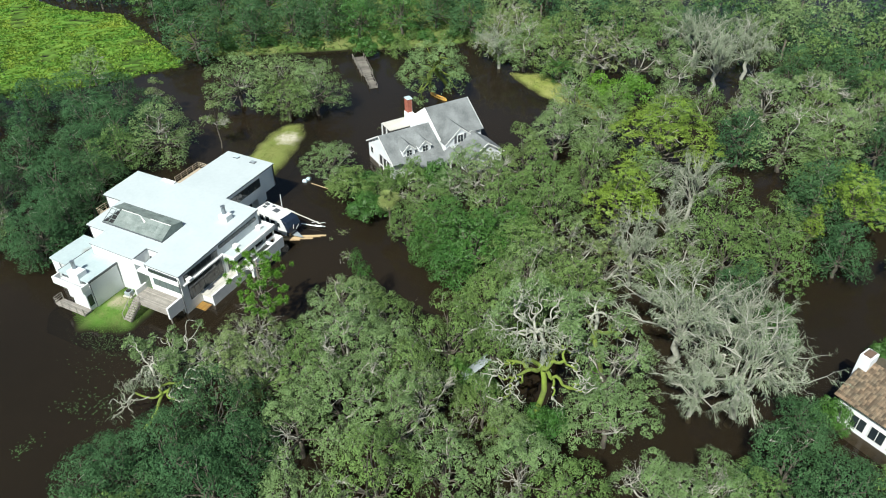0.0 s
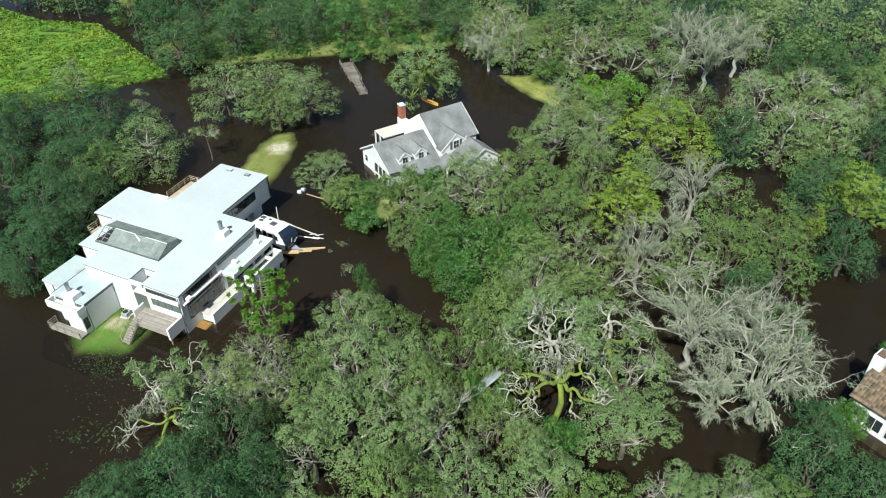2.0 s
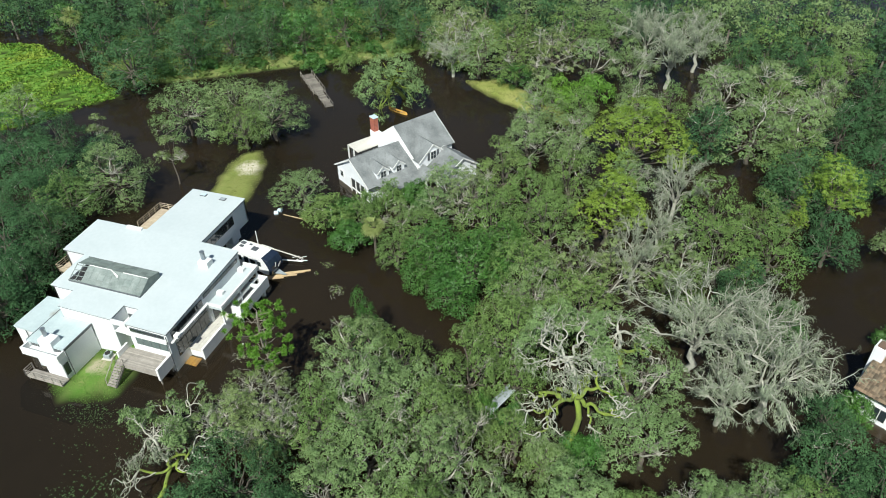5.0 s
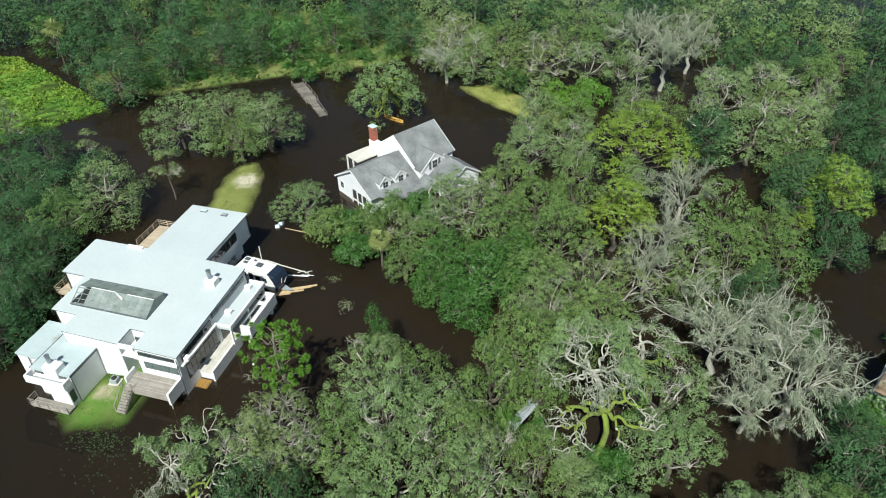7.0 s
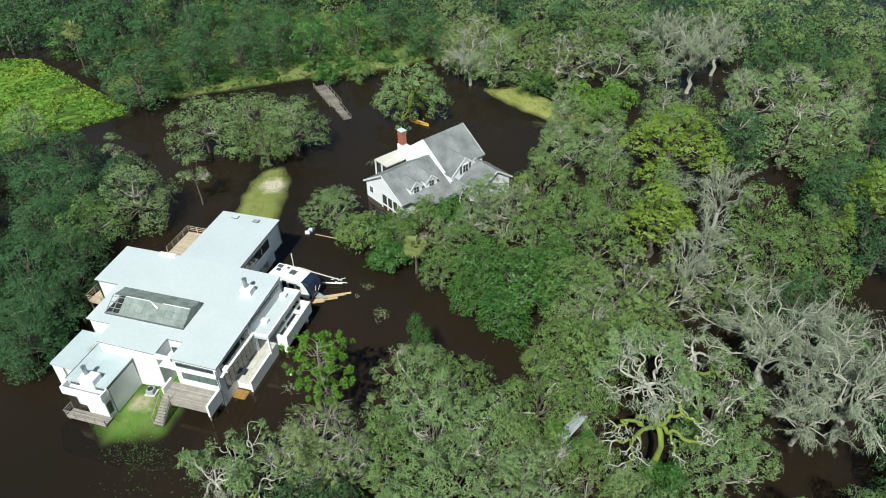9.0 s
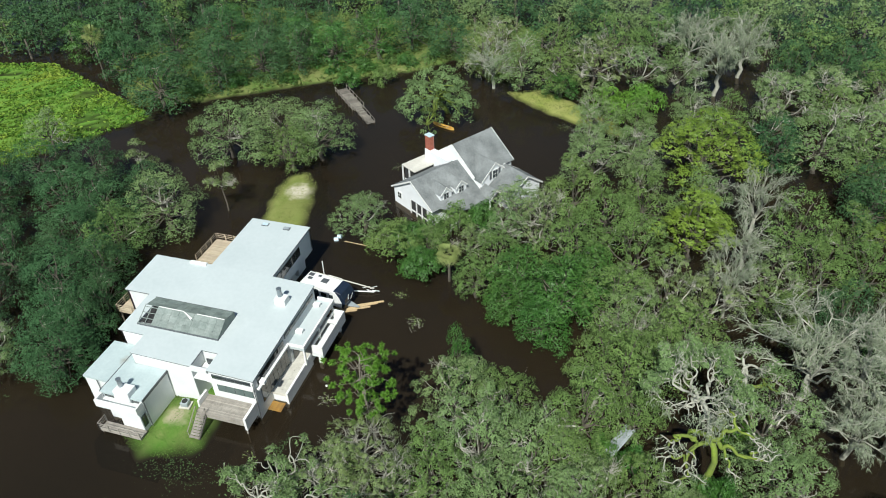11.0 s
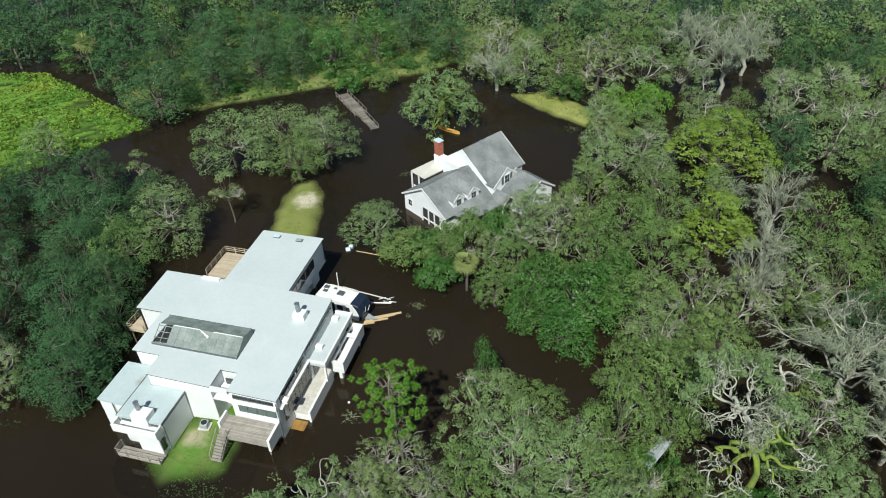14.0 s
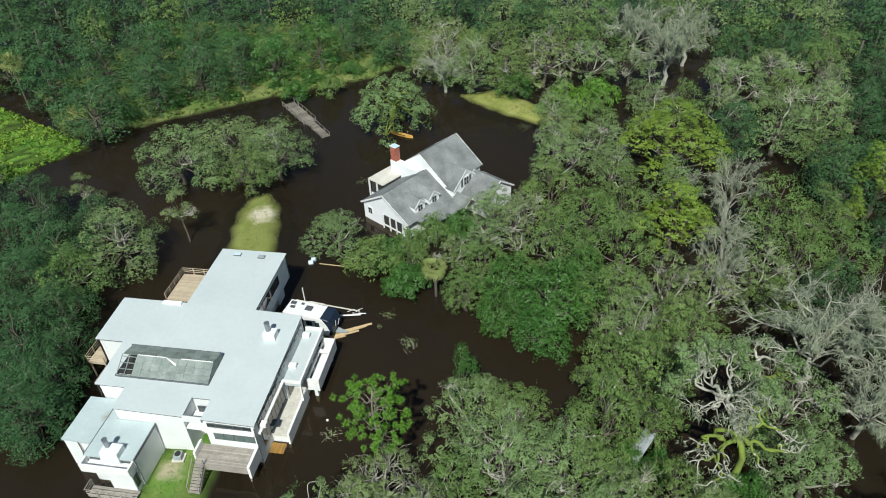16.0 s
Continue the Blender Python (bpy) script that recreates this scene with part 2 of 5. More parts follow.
def leaf_mesh(name, quads, material_key):
    """A mesh of loose blades from an array of shape (n, corners, 3)."""
    n, k = quads.shape[:2]
    me = bpy.data.meshes.new(name)
    me.vertices.add(k * n)
    me.vertices.foreach_set("co", np.ascontiguousarray(quads, dtype=np.float32).ravel())
    me.loops.add(k * n)
    me.loops.foreach_set("vertex_index", np.arange(k * n, dtype=np.int32))
    me.polygons.add(n)
    me.polygons.foreach_set("loop_start", np.arange(0, k * n, k, dtype=np.int32))
    me.materials.append(MAT[material_key])
    me.update(calc_edges=True)
    return me


def part(name, bm, key, parent, label=""):
    """Links a bmesh or a mesh as one object under a thing or a part."""
    if isinstance(bm, bmesh.types.BMesh):
        bmesh.ops.recalc_face_normals(bm, faces=bm.faces)
        me = bpy.data.meshes.new(name)
        bm.to_mesh(me)
        bm.free()
        me.materials.append(MAT[key])
    else:
        me = bm
    ob = new(name, me)
    ob.parent = parent
    if label:
        tagged(ob, label)
    return ob


def thing(name, label, category, group="", kind="", at=None):
    ob = new(name)
    if at is not None:
        ob.matrix_world = at
    return tagged(ob, label, category, group, kind)


def boxes(*cubes):
    """A bmesh of boxes, each (x0, x1, y0, y1, z0, z1)."""
    bm = bmesh.new()
    for x0, x1, y0, y1, z0, z1 in cubes:
        v = [bm.verts.new(c) for c in ((x0, y0, z0), (x1, y0, z0), (x1, y1, z0), (x0, y1, z0), (x0, y0, z1), (x1, y0, z1), (x1, y1, z1), (x0, y1, z1))]
        for f in ((3, 2, 1, 0), (4, 5, 6, 7), (0, 1, 5, 4), (1, 2, 6, 5), (2, 3, 7, 6), (3, 0, 4, 7)):
            bm.faces.new([v[i] for i in f])
    return bm


def soft(bm, width=0.03):
    bmesh.ops.bevel(bm, geom=bm.edges[:], offset=width, segments=1, affect="EDGES")
    return bm


def prism(points, z0, z1):
    """An upright prism over a plan; z1 may be a function of x and y."""
    bm = bmesh.new()
    top = z1 if callable(z1) else (lambda x, y: z1)
    low = z0 if callable(z0) else (lambda x, y: z0)
    a = [bm.verts.new((x, y, low(x, y))) for x, y in points]
    b = [bm.verts.new((x, y, top(x, y))) for x, y in points]
    n = len(points)
    bm.faces.new(a[::-1]), bm.faces.new(b)
    for i in range(n):
        bm.faces.new((a[i], a[(i + 1) % n], b[(i + 1) % n], b[i]))
    return bm


def solid(verts, faces):
    bm = bmesh.new()
    v = [bm.verts.new(c) for c in verts]
    for f in faces:
        bm.faces.new([v[i] for i in f])
    return bm


def sheet(corners, thick):
    """A flat slab over a quad or triangle, thickened downwards along its normal."""
    c = [Vector(p) for p in corners]
    nrm = (c[1] - c[0]).cross(c[2] - c[0]).normalized()
    if nrm.z < 0:
        c.reverse()
        nrm = -nrm
    d = [p - nrm * thick for p in c]
    n = len(c)
    return solid(c + d, [tuple(range(n)), tuple(range(2 * n - 1, n - 1, -1))] + [(i, i + n, (i + 1) % n + n, (i + 1) % n) for i in range(n)])


def tube_arrays(points, radii, sides=5):
    """Vertices and faces of a tapering tube along points."""
    P = np.array(points, float)
    R = np.array(radii, float)
    T = np.gradient(P, axis=0)
    T /= np.linalg.norm(T, axis=1, keepdims=True) + 1e-9
    ref = np.where(np.abs(T[:, 2:3]) > 0.9, (1.0, 0.0, 0.0), (0.0, 0.0, 1.0))
    A = np.cross(T, ref)
    A /= np.linalg.norm(A, axis=1, keepdims=True) + 1e-9
    B = np.cross(T, A)
    ang = np.arange(sides) / sides * 2 * math.pi
    ring = P[:, None] + R[:, None, None] * (np.cos(ang)[None, :, None] * A[:, None] + np.sin(ang)[None, :, None] * B[:, None])
    n = len(P)
    faces = [(i * sides + j, i * sides + (j + 1) % sides, (i + 1) * sides + (j + 1) % sides, (i + 1) * sides + j) for i in range(n - 1) for j in range(sides)]
    faces.append(tuple(range((n - 1) * sides, n * sides)))
    return ring.reshape(-1, 3), faces


class Tubes:
    def __init__(self):
        self.v, self.f, self.n = [], [], 0

    def add(self, points, radii, sides=5):
        v, f = tube_arrays(points, radii, sides)
        self.v.append(v)
        self.f += [tuple(i + self.n for i in face) for face in f]
        self.n += len(v)
        return self

    def mesh(self, name, key):
        me = mesh_of(name, np.concatenate(self.v), self.f, key)
        me.polygons.foreach_set("use_smooth", [True] * len(me.polygons))
        return me


def rod(a, b, r, sides=6):
    bm = bmesh.new()
    v, f = tube_arrays([a, b], [r, r], sides)
    vs = [bm.verts.new(p) for p in v]
    for face in f:
        bm.faces.new([vs[i] for i in face])
    bm.faces.new([vs[i] for i in range(sides)][::-1])
    return bm


# ---- ground, water and land ----
def inside(px, py, poly):
    hit = np.zeros(px.shape, bool)
    n = len(poly)
    for i in range(n):
        (x0, y0), (x1, y1) = poly[i], poly[(i + 1) % n]
        cross = (y0 > py) != (y1 > py)
        hit ^= cross & (px < (x1 - x0) * (py - y0) / ((y1 - y0) or 1e-9) + x0)
    return hit


def edge_distance(px, py, poly):
    best = np.full(px.shape, 1e9)
    n = len(poly)
    for i in range(n):
        (x0, y0), (x1, y1) = poly[i], poly[(i + 1) % n]
        dx, dy = x1 - x0, y1 - y0
        s = np.clip(((px - x0) * dx + (py - y0) * dy) / (dx * dx + dy * dy + 1e-9), 0, 1)
        best = np.minimum(best, np.hypot(px - x0 - s * dx, py - y0 - s * dy))
    return np.where(inside(px, py, poly), best, -best)


def land(name, poly, height, slope, key, label, category, step=0.5, rough=0.1, wobble=0.8):
    """A low rise of ground out of the water."""
    xs, ys = zip(*poly)
    gx = np.arange(min(xs) - 2, max(xs) + 2 + step, step)
    gy = np.arange(min(ys) - 2, max(ys) + 2 + step, step)
    X, Y = np.meshgrid(gx, gy)
    D = edge_distance(X, Y, poly)
    wob = np.array([noise.noise(Vector((x * 0.35, y * 0.35, 3.1))) for x, y in zip(X.ravel(), Y.ravel())]).reshape(X.shape)
    fine = np.array([noise.noise(Vector((x * 1.3, y * 1.3, 7.7))) for x, y in zip(X.ravel(), Y.ravel())]).reshape(X.shape)
    D = D + wobble * wob
    s = np.clip(D / slope, -0.6, 1)
    Z = height * np.sin(s * math.pi / 2) + rough * fine * np.clip(s, 0, 1)
    keep = D > -0.6 * slope
    index = -np.ones(X.shape, int)
    index[keep] = np.arange(keep.sum())
    verts = np.stack([X[keep], Y[keep], Z[keep]], 1)
    q = np.stack([index[:-1, :-1], index[:-1, 1:], index[1:, 1:], index[1:, :-1]], -1).reshape(-1, 4)
    q = q[(q >= 0).all(1)]
    me = mesh_of(name, verts, q.tolist(), key)
    me.polygons.foreach_set("use_smooth", [True] * len(me.polygons))
    return tagged(new(name, me), label, category, kind="structure")


def sheet_object(name, size, z, key, label, category, cells=8):
    bm = bmesh.new()
    bmesh.ops.create_grid(bm, x_segments=cells, y_segments=cells, size=size)
    bmesh.ops.translate(bm, verts=bm.verts, vec=(0, 0, z))
    me = bpy.data.meshes.new(name)
    bm.to_mesh(me)
    bm.free()
    me.materials.append(MAT[key])
    return tagged(new(name, me), label, category, kind="structure")


sheet_object("ground", 3000, -1.6, "mud", "dark brown muddy ground under the flood", "ground")
sheet_object("water", 3000, 0.0, "water", "still dark brown flood water with tree reflections", "water")

MARSH = [(-150, 8), (-150, 60), (-116, 50), (-103, 48), (-87, 51.5), (-67, 42.5), (-53, 36), (-50, 33), (-55, 25.5), (-58, 19), (-63, 13), (-66, 7), (-110, 0)]
BANK = [(-56, 36), (-44.8, 41.5), (-34, 48.5), (-23.5, 56), (-13, 61.5), (-6, 66), (-1, 73), (8, 65), (13, 66), (16, 95), (-60, 95), (-75, 55)]
SANDBANK = [(12.5, 60), (16, 56.5), (21, 53), (26, 50.5), (32, 47.5), (37, 46.5), (36, 52), (27, 58), (20, 63)]
ISLAND = [(-15.2, 17), (-14.6, 21.5), (-12, 23), (-9, 20), (-6.5, 13), (-5, 6), (-7, 2), (-12.5, 2), (-13, 8)]
LAWN = [(-6.2, -22), (-6.5, -30), (-8.6, -31.6), (-6.8, -33.2), (-4.4, -33.9), (-1.4, -33.5), (0.8, -32.2), (1.6, -31.2), (1.2, -29), (0.6, -23), (-2, -22)]
land("marsh", MARSH, 0.2, 4.0, "grass_marsh", "bright green flooded marsh meadow", "marsh", step=1.2, rough=0.36, wobble=3.5)
land("bank", BANK, 0.7, 3.0, "bank_grass", "grassy shore bank of the flooded basin", "bank", step=1.0, rough=0.3, wobble=1.2)
land("sandbank", SANDBANK, 0.4, 2.5, "grass_dry", "low yellow-green grass bank in the water", "bank", rough=0.06)
land("grass_island", ISLAND, 0.4, 3.2, "grass_island", "oval yellow-green lawn island with a bare sand patch", "lawn", rough=0.05)
land("lawn", LAWN, 0.42, 4.5, "grass_lawn", "bright green lawn beside the white house", "lawn", step=0.3, rough=0.08, wobble=1.3)


# ---- white flat-roofed house ----
def roof_z(x, y):
    return 6.6 + 0.042 * min(0.0, y + 10.5)


white_house = thing("white_house", "large white flat-roofed modern house standing in flood water", "house")
MAIN = [(-16.4, -10.4), (-8.5, -10.4), (-8.5, 0), (0, 0), (0, -10.6), (5.6, -10.8), (5.6, -26), (0, -25.9), (0, -23.4), (-2, -23.4), (-2, -25.8), (-9.6, -25.7), (-9.6, -23), (-13, -23), (-13, -17), (-16.4, -17)]


def inset(points, d):
    """A plan drawn in by d, for plans with square corners."""
    out = []
    n = len(points)
    for i in range(n):
        p, c, q = (Vector(points[k % n]) for k in (i - 1, i, i + 1))
        a, b = (c - p).normalized(), (q - c).normalized()
        na, nb = Vector((a.y, -a.x)), Vector((b.y, -b.x))
        k = (na + nb) / (1 + na.dot(nb))
        out.append(tuple(c + k * d))
    return out


part("roof", prism(MAIN, lambda x, y: roof_z(x, y) - 0.09, roof_z), "roof_white", white_house, "pale blue-white flat membrane roof")
part("roof_edge", prism(inset(MAIN, 0.02), lambda x, y: roof_z(x, y) - 0.21, lambda x, y: roof_z(x, y) - 0.092), "flashing", white_house, "thin dark drip edge")
W = inset(MAIN, 0.12)


def wall_run(name, a, b, z0, z1, thick=0.25, key="stucco", parent=white_house):
    """A straight wall from a to b, thickened to its left."""
    a, b = Vector(a), Vector(b)
    d = (b - a).normalized()
    nrm = Vector((-d.y, d.x)) * thick
    pts = [tuple(a), tuple(b), tuple(b + nrm), tuple(a + nrm)]
    top = z1 if callable(z1) else (lambda x, y: z1)
    return part(name, prism(pts, z0, top), key, parent)


def under(x, y):
    return roof_z(x, y) - 0.214


def window_strip(parent, a, b, z0, z1, out, panes, depth=0.06, key="glass", frame_w=0.07):
    """A framed strip of panes on a wall between plan points a and b, standing proud along out."""
    a, b, out = Vector(a), Vector(b), Vector(out).normalized()
    win = part("window", prism([tuple(a - out * 0.08), tuple(b - out * 0.08), tuple(b + out * 0.02), tuple(a + out * 0.02)], z0, z1), "flashing", parent, "dark framed window strip")
    step = (b - a) / panes
    for i in range(panes):
        p, q = a + step * (i + 0.04), a + step * (i + 0.96)
        part("pane", prism([tuple(p + out * 0.022), tuple(q + out * 0.022), tuple(q + out * depth), tuple(p + out * depth)], z0 + frame_w, z1 - frame_w), key, win)
    return win


# Upper storey walls follow the roof plan; the north wing floats above a set-back ground floor.
wing_low = 3.2
for i in range(len(W)):
    a, b = W[i], W[(i + 1) % len(W)]
    on_wing = max(a[1], b[1]) > -9 and min(a[1], b[1]) > -11.5
    wall_run("wall", b, a, wing_low if on_wing else -1.0, under)
part("floor_slab", boxes((-8.37, -0.13, -10.4, -0.13, wing_low - 0.25, wing_low - 0.002)), "stucco", white_house)
part("wall", boxes((-7.2, -1.4, -10.3, -1.6, -1.0, wing_low - 0.26)), "stucco", white_house, "set-back white ground floor")
window_strip(white_house, (-0.12, -10.0), (-0.12, -3.4), 4.5, 5.9, (1, 0), 5)
window_strip(white_house, (-1.38, -9.6), (-1.38, -4.6), 0.7, 2.6, (1, 0), 4)
part("bay", boxes((-1.38, -0.25, -4.3, -2.4, 1.6, wing_low - 0.26)), "stucco", white_house, "white bay under the wing")
# South front towards the deck.
window_strip(white_house, (0.5, -25.89), (5.1, -25.89), 4.9, 5.45, (0, -1), 5)
window_strip(white_house, (0.9, -25.89), (5.2, -25.89), 3.1, 4.4, (0, -1), 4, key="glass_teal")
part("ledge", boxes((0.0, 5.48, -26.2, -25.9, 4.5, 4.78)), "trim_white", white_house)
window_strip(white_house, (-1.6, -23.58), (-0.6, -23.58), 3.4, 5.0, (0, -1), 1)
part("parapet", boxes((-2.0, 0.0, -25.9, -25.6, 5.35, 5.9)), "stucco", white_house)
part("parapet", boxes((-2.0, 0.0, -25.75, -23.45, 4.0, 4.2)), "stucco", white_house)
# East front.
window_strip(white_house, (5.49, -25.2), (5.49, -19.2), 4.5, 5.5, (1, 0), 6)
window_strip(white_house, (5.49, -24.9), (5.49, -18.8), 1.5, 4.15, (1, 0), 7)
window_strip(white_house, (5.49, -18.8), (5.49, -11.4), 5.2, 5.8, (1, 0), 6)
part("downspout", rod((5.55, -26.1, 5.6), (5.55, -26.1, 0.2), 0.06), "flashing", white_house, "dark downspout")
part("downspout", rod((-5.2, -30.2, 4.0), (-5.2, -30.2, 0.4), 0.06), "flashing", white_house, "dark downspout")
part("downspout", rod((-12.2, -28.75, 4.0), (-12.2, -28.75, 0.0), 0.06), "flashing", white_house, "dark downspout")
part("beam", sheet([(5.5, -25.6, 4.4), (5.85, -25.6, 4.4), (5.85, -18.6, 4.4), (5.5, -18.6, 4.4)], 0.18), "trim_white", white_house, "long white sun-shade beam")
part("light_box", soft(boxes((5.62, 6.25, -25.1, -24.4, 4.6, 5.05)), 0.05), "trim_white", white_house, "white box at the corner")
# East balconies and terrace.
balcony = part("balcony", boxes((5.5, 7.65, -18.7, -10.3, 3.75, 4.1)), "roof_white", white_house, "upper balcony with low white parapet")
for c in ((7.45, 7.65, -18.7, -10.3, 4.102, 4.42), (5.5, 7.45, -18.7, -18.5, 4.102, 4.42), (5.5, 7.45, -10.5, -10.3, 4.102, 4.42)):
    part("parapet", boxes(c), "trim_white", balcony)
for y in (-11.6, -16.3):
    part("vent_box", soft(boxes((5.55, 6.4, y - 0.3, y + 0.3, 4.102, 4.5)), 0.04), "trim_white", balcony)
part("wall", boxes((5.5, 5.8, -18.6, -10.5, -1.0, 3.74)), "stucco", white_house)
window_strip(white_house, (5.8, -18.2), (5.8, -11.2), 1.5, 3.4, (1, 0), 6)
for y in (-18.5, -14.6, -10.7):
    part("post", boxes((7.35, 7.55, y - 0.1, y + 0.1, 1.392, 3.749)), "trim_white", white_house)
planter = part("side_balcony", boxes((7.5, 8.9, -17.0, -10.5, 1.4, 1.9)), "stucco", white_house, "white walled side balcony")
for c in ((8.7, 8.9, -17.0, -10.5, 1.902, 3.0), (7.5, 8.7, -17.0, -16.75, 1.902, 3.0), (7.5, 8.7, -10.75, -10.5, 1.902, 3.0), (7.5, 8.7, -12.6, -12.3, 2.6, 3.0), (7.5, 7.62, -16.75, -10.75, 2.6, 3.0)):
    part("parapet", boxes(c), "trim_white", planter)
for y in (-16.4, -11.1):
    part("pier", boxes((8.0, 8.4, y - 0.2, y + 0.2, -1.0, 1.399)), "stucco", white_house)
terrace = part("terrace", boxes((5.5, 7.2, -23.2, -10.5, 1.05, 1.35)), "terrace", white_house, "tan paved terrace above the water")
for i in range(24):
    for x in (5.82, 6.53):
        y = -23.15 + i * 0.52
        part("paving_slab", boxes((x, x + 0.67, y, y + 0.49, 1.352, 1.39)), "terrace", terrace)
part("parapet", boxes((7.21, 7.46, -23.3, -17.01, -0.4, 1.62)), "trim_white", white_house, "white terrace wall")
part("terrace_base", boxes((5.5, 7.19, -23.1, -10.55, -1.0, 1.04)), "stucco", white_house)

yellow_deck = thing("sunken_deck", "yellow-brown timber deck awash beside the terrace", "deck")
for i in range(8):
    part("board", boxes((4.9 + i * 0.27, 5.15 + i * 0.27, -24.6, -23.35, 0.0, 0.07)), "wood_yellow", yellow_deck)

# Lower west wing and stove tower.
part("roof", prism([(-14.0, -28.7), (-10.66, -28.8), (-10.66, -22.4), (-9.62, -22.4), (-13.9, -22.3)][:3] + [(-10.66, -23.2), (-14.0, -23.2)], 3.95, 4.2), "roof_low", white_house, "pale green-grey lower roof")
part("roof", prism([(-10.6, -30.2), (-5.4, -30.2), (-5.4, -24.6), (-9.5, -25.68), (-9.62, -25.68), (-10.6, -24.6)][:3] + [(-5.4, -25.72), (-10.6, -25.72)], 4.02, 4.28), "roof_low", white_house, "pale green-grey lower roof")
part("roof", boxes((-10.6, -9.5, -25.72, -23.0, 4.02, 4.28)), "roof_low", white_house, "pale green-grey lower roof")
part("wall", boxes((-10.55, -9.5, -25.7, -23.0, -1.0, 4.01)), "stucco", white_house)
part("roof_edge", boxes((-10.66, -10.6, -30.2, -23.1, 4.1, 4.33)), "flashing", white_house)
part("roof_edge", boxes((-5.4, -5.32, -30.2, -25.8, 4.0, 4.31)), "flashing", white_house)
part("wall", boxes((-13.9, -10.7, -28.6, -23.1, -1.0, 3.94)), "stucco", white_house)
part("wall", boxes((-10.55, -5.45, -30.0, -25.75, -1.0, 4.01)), "stucco", white_house)
part("roof_chimney", soft(boxes((-8.7, -6.8, -30.35, -29.0, 3.6, 5.0)), 0.04), "stucco", white_house, "white boxy chimney breast")
flue = part("flue_pipe", rod((-8.2, -29.5, 4.95), (-8.2, -29.5, 6.0), 0.24, 12), "steel", white_house, "dark steel flue pipe")
part("flue_cap", rod((-8.2, -29.5, 6.0), (-8.2, -29.5, 6.1), 0.28, 12), "steel", flue)
loggia = part("loggia", boxes((-10.6, -5.4, -31.3, -30.02, 3.1, 3.3)), "stucco", white_house, "white upper loggia")
for c in ((-10.6, -5.4, -31.3, -31.1, 3.302, 4.1), (-10.6, -10.4, -31.1, -30.22, 3.302, 4.1), (-5.6, -5.4, -31.1, -30.22, 3.302, 4.1)):
    part("parapet", boxes(c), "trim_white", loggia)
window_strip(white_house, (-10.3, -30.02), (-9.2, -30.02), 3.4, 3.95, (0, -1), 1)
window_strip(white_house, (-6.9, -30.02), (-5.7, -30.02), 3.4, 3.95, (0, -1), 1)
window_strip(white_house, (-9.9, -30.02), (-8.7, -30.02), 1.5, 2.6, (0, -1), 1)
part("wall", boxes((-8.2, -5.6, -31.0, -30.02, -1.0, 3.09)), "stucco", white_house)
window_strip(white_house, (-5.58, -30.9), (-5.58, -30.2), 0.8, 2.4, (1, 0), 1)

# Main chimney and small roof pieces.
part("roof_chimney", soft(boxes((2.5, 3.9, -15.0, -13.8, 6.3, 7.25)), 0.04), "stucco", white_house, "white square roof chimney")
flue = part("flue_pipe", rod((3.0, -14.3, 7.2), (3.0, -14.3, 8.3), 0.27, 12), "steel", white_house, "blue-grey steel flue pipe")
part("flue_cap", rod((3.0, -14.3, 8.3), (3.0, -14.3, 8.4), 0.3, 12), "steel", flue)
for x, y, key in ((-6.05, -1.0, "blue_plastic"), (-2.85, -1.15, "ac_grey")):
    vent = part("roof_vent", boxes((x - 0.45, x + 0.45, y - 0.3, y + 0.3, 6.602, 6.7)), "flashing", white_house, "small square roof skylight")
    part("cover", soft(boxes((x - 0.4, x + 0.4, y - 0.26, y + 0.26, 6.702, 6.78)), 0.03), key, vent)
part("roof_upstand", boxes((-11.3, -9.0, -10.9, -10.45, 6.59, 6.8)), "trim_white", white_house, "low white roof upstand")

def extrude_profile_x(pts, x0, x1):
    n = len(pts)
    return solid([(x0, y, z) for y, z in pts] + [(x1, y, z) for y, z in pts], [tuple(range(n)), tuple(range(2 * n - 1, n - 1, -1))] + [(i, i + n, (i + 1) % n + n, (i + 1) % n) for i in range(n)])


# Long glazed monitor on the roof with a broken west end.
monitor = part("roof_monitor", boxes((-11.3, -0.9, -21.8, -21.6, 6.0, 6.35), (-11.3, -1.01, -17.93, -17.83, 6.0, 6.96), (-11.3, -11.1, -21.6, -17.9, 6.0, 6.35), (-1.1, -0.9, -21.6, -17.9, 6.0, 6.35)), "flashing", white_house, "weathered gabled roof skylight with a broken end")
RY, RZ = -19.75, 7.45
NY, NZ = -17.95, 7.02
for i in range(9):
    x0 = -9.5 + i * (8.6 / 9)
    x1 = x0 + 8.6 / 9 - 0.015
    for j in range(3):
        s0, s1 = j / 3, (j + 0.985) / 3
        lerp = lambda s: (-21.75 + (RY + 21.75) * s, 6.36 + (RZ - 6.36) * s)
        (ya, za), (yb, zb) = lerp(s0), lerp(s1)
        part("pane", sheet([(x0, ya, za), (x1, ya, za), (x1, yb, zb), (x0, yb, zb)], 0.05), "pane_old", monitor)
for i in range(11):
    x0 = -11.1 + i * (10.2 / 11)
    for j in range(3):
        s0, s1 = j / 3, (j + 0.985) / 3
        lerp = lambda s: (NY + (RY - NY) * s, NZ + (RZ - NZ) * s)
        (ya, za), (yb, zb) = lerp(s0), lerp(s1)
        part("shingle", sheet([(x0, ya, za), (x0 + 0.915, ya, za), (x0 + 0.915, yb, zb), (x0, yb, zb)], 0.05), "shingle_dark", monitor)
part("gable_end", extrude_profile_x([(-21.75, 6.2), (NY, 6.2), (NY, NZ), (RY, RZ)], -1.0, -0.92), "shingle_dark", monitor)
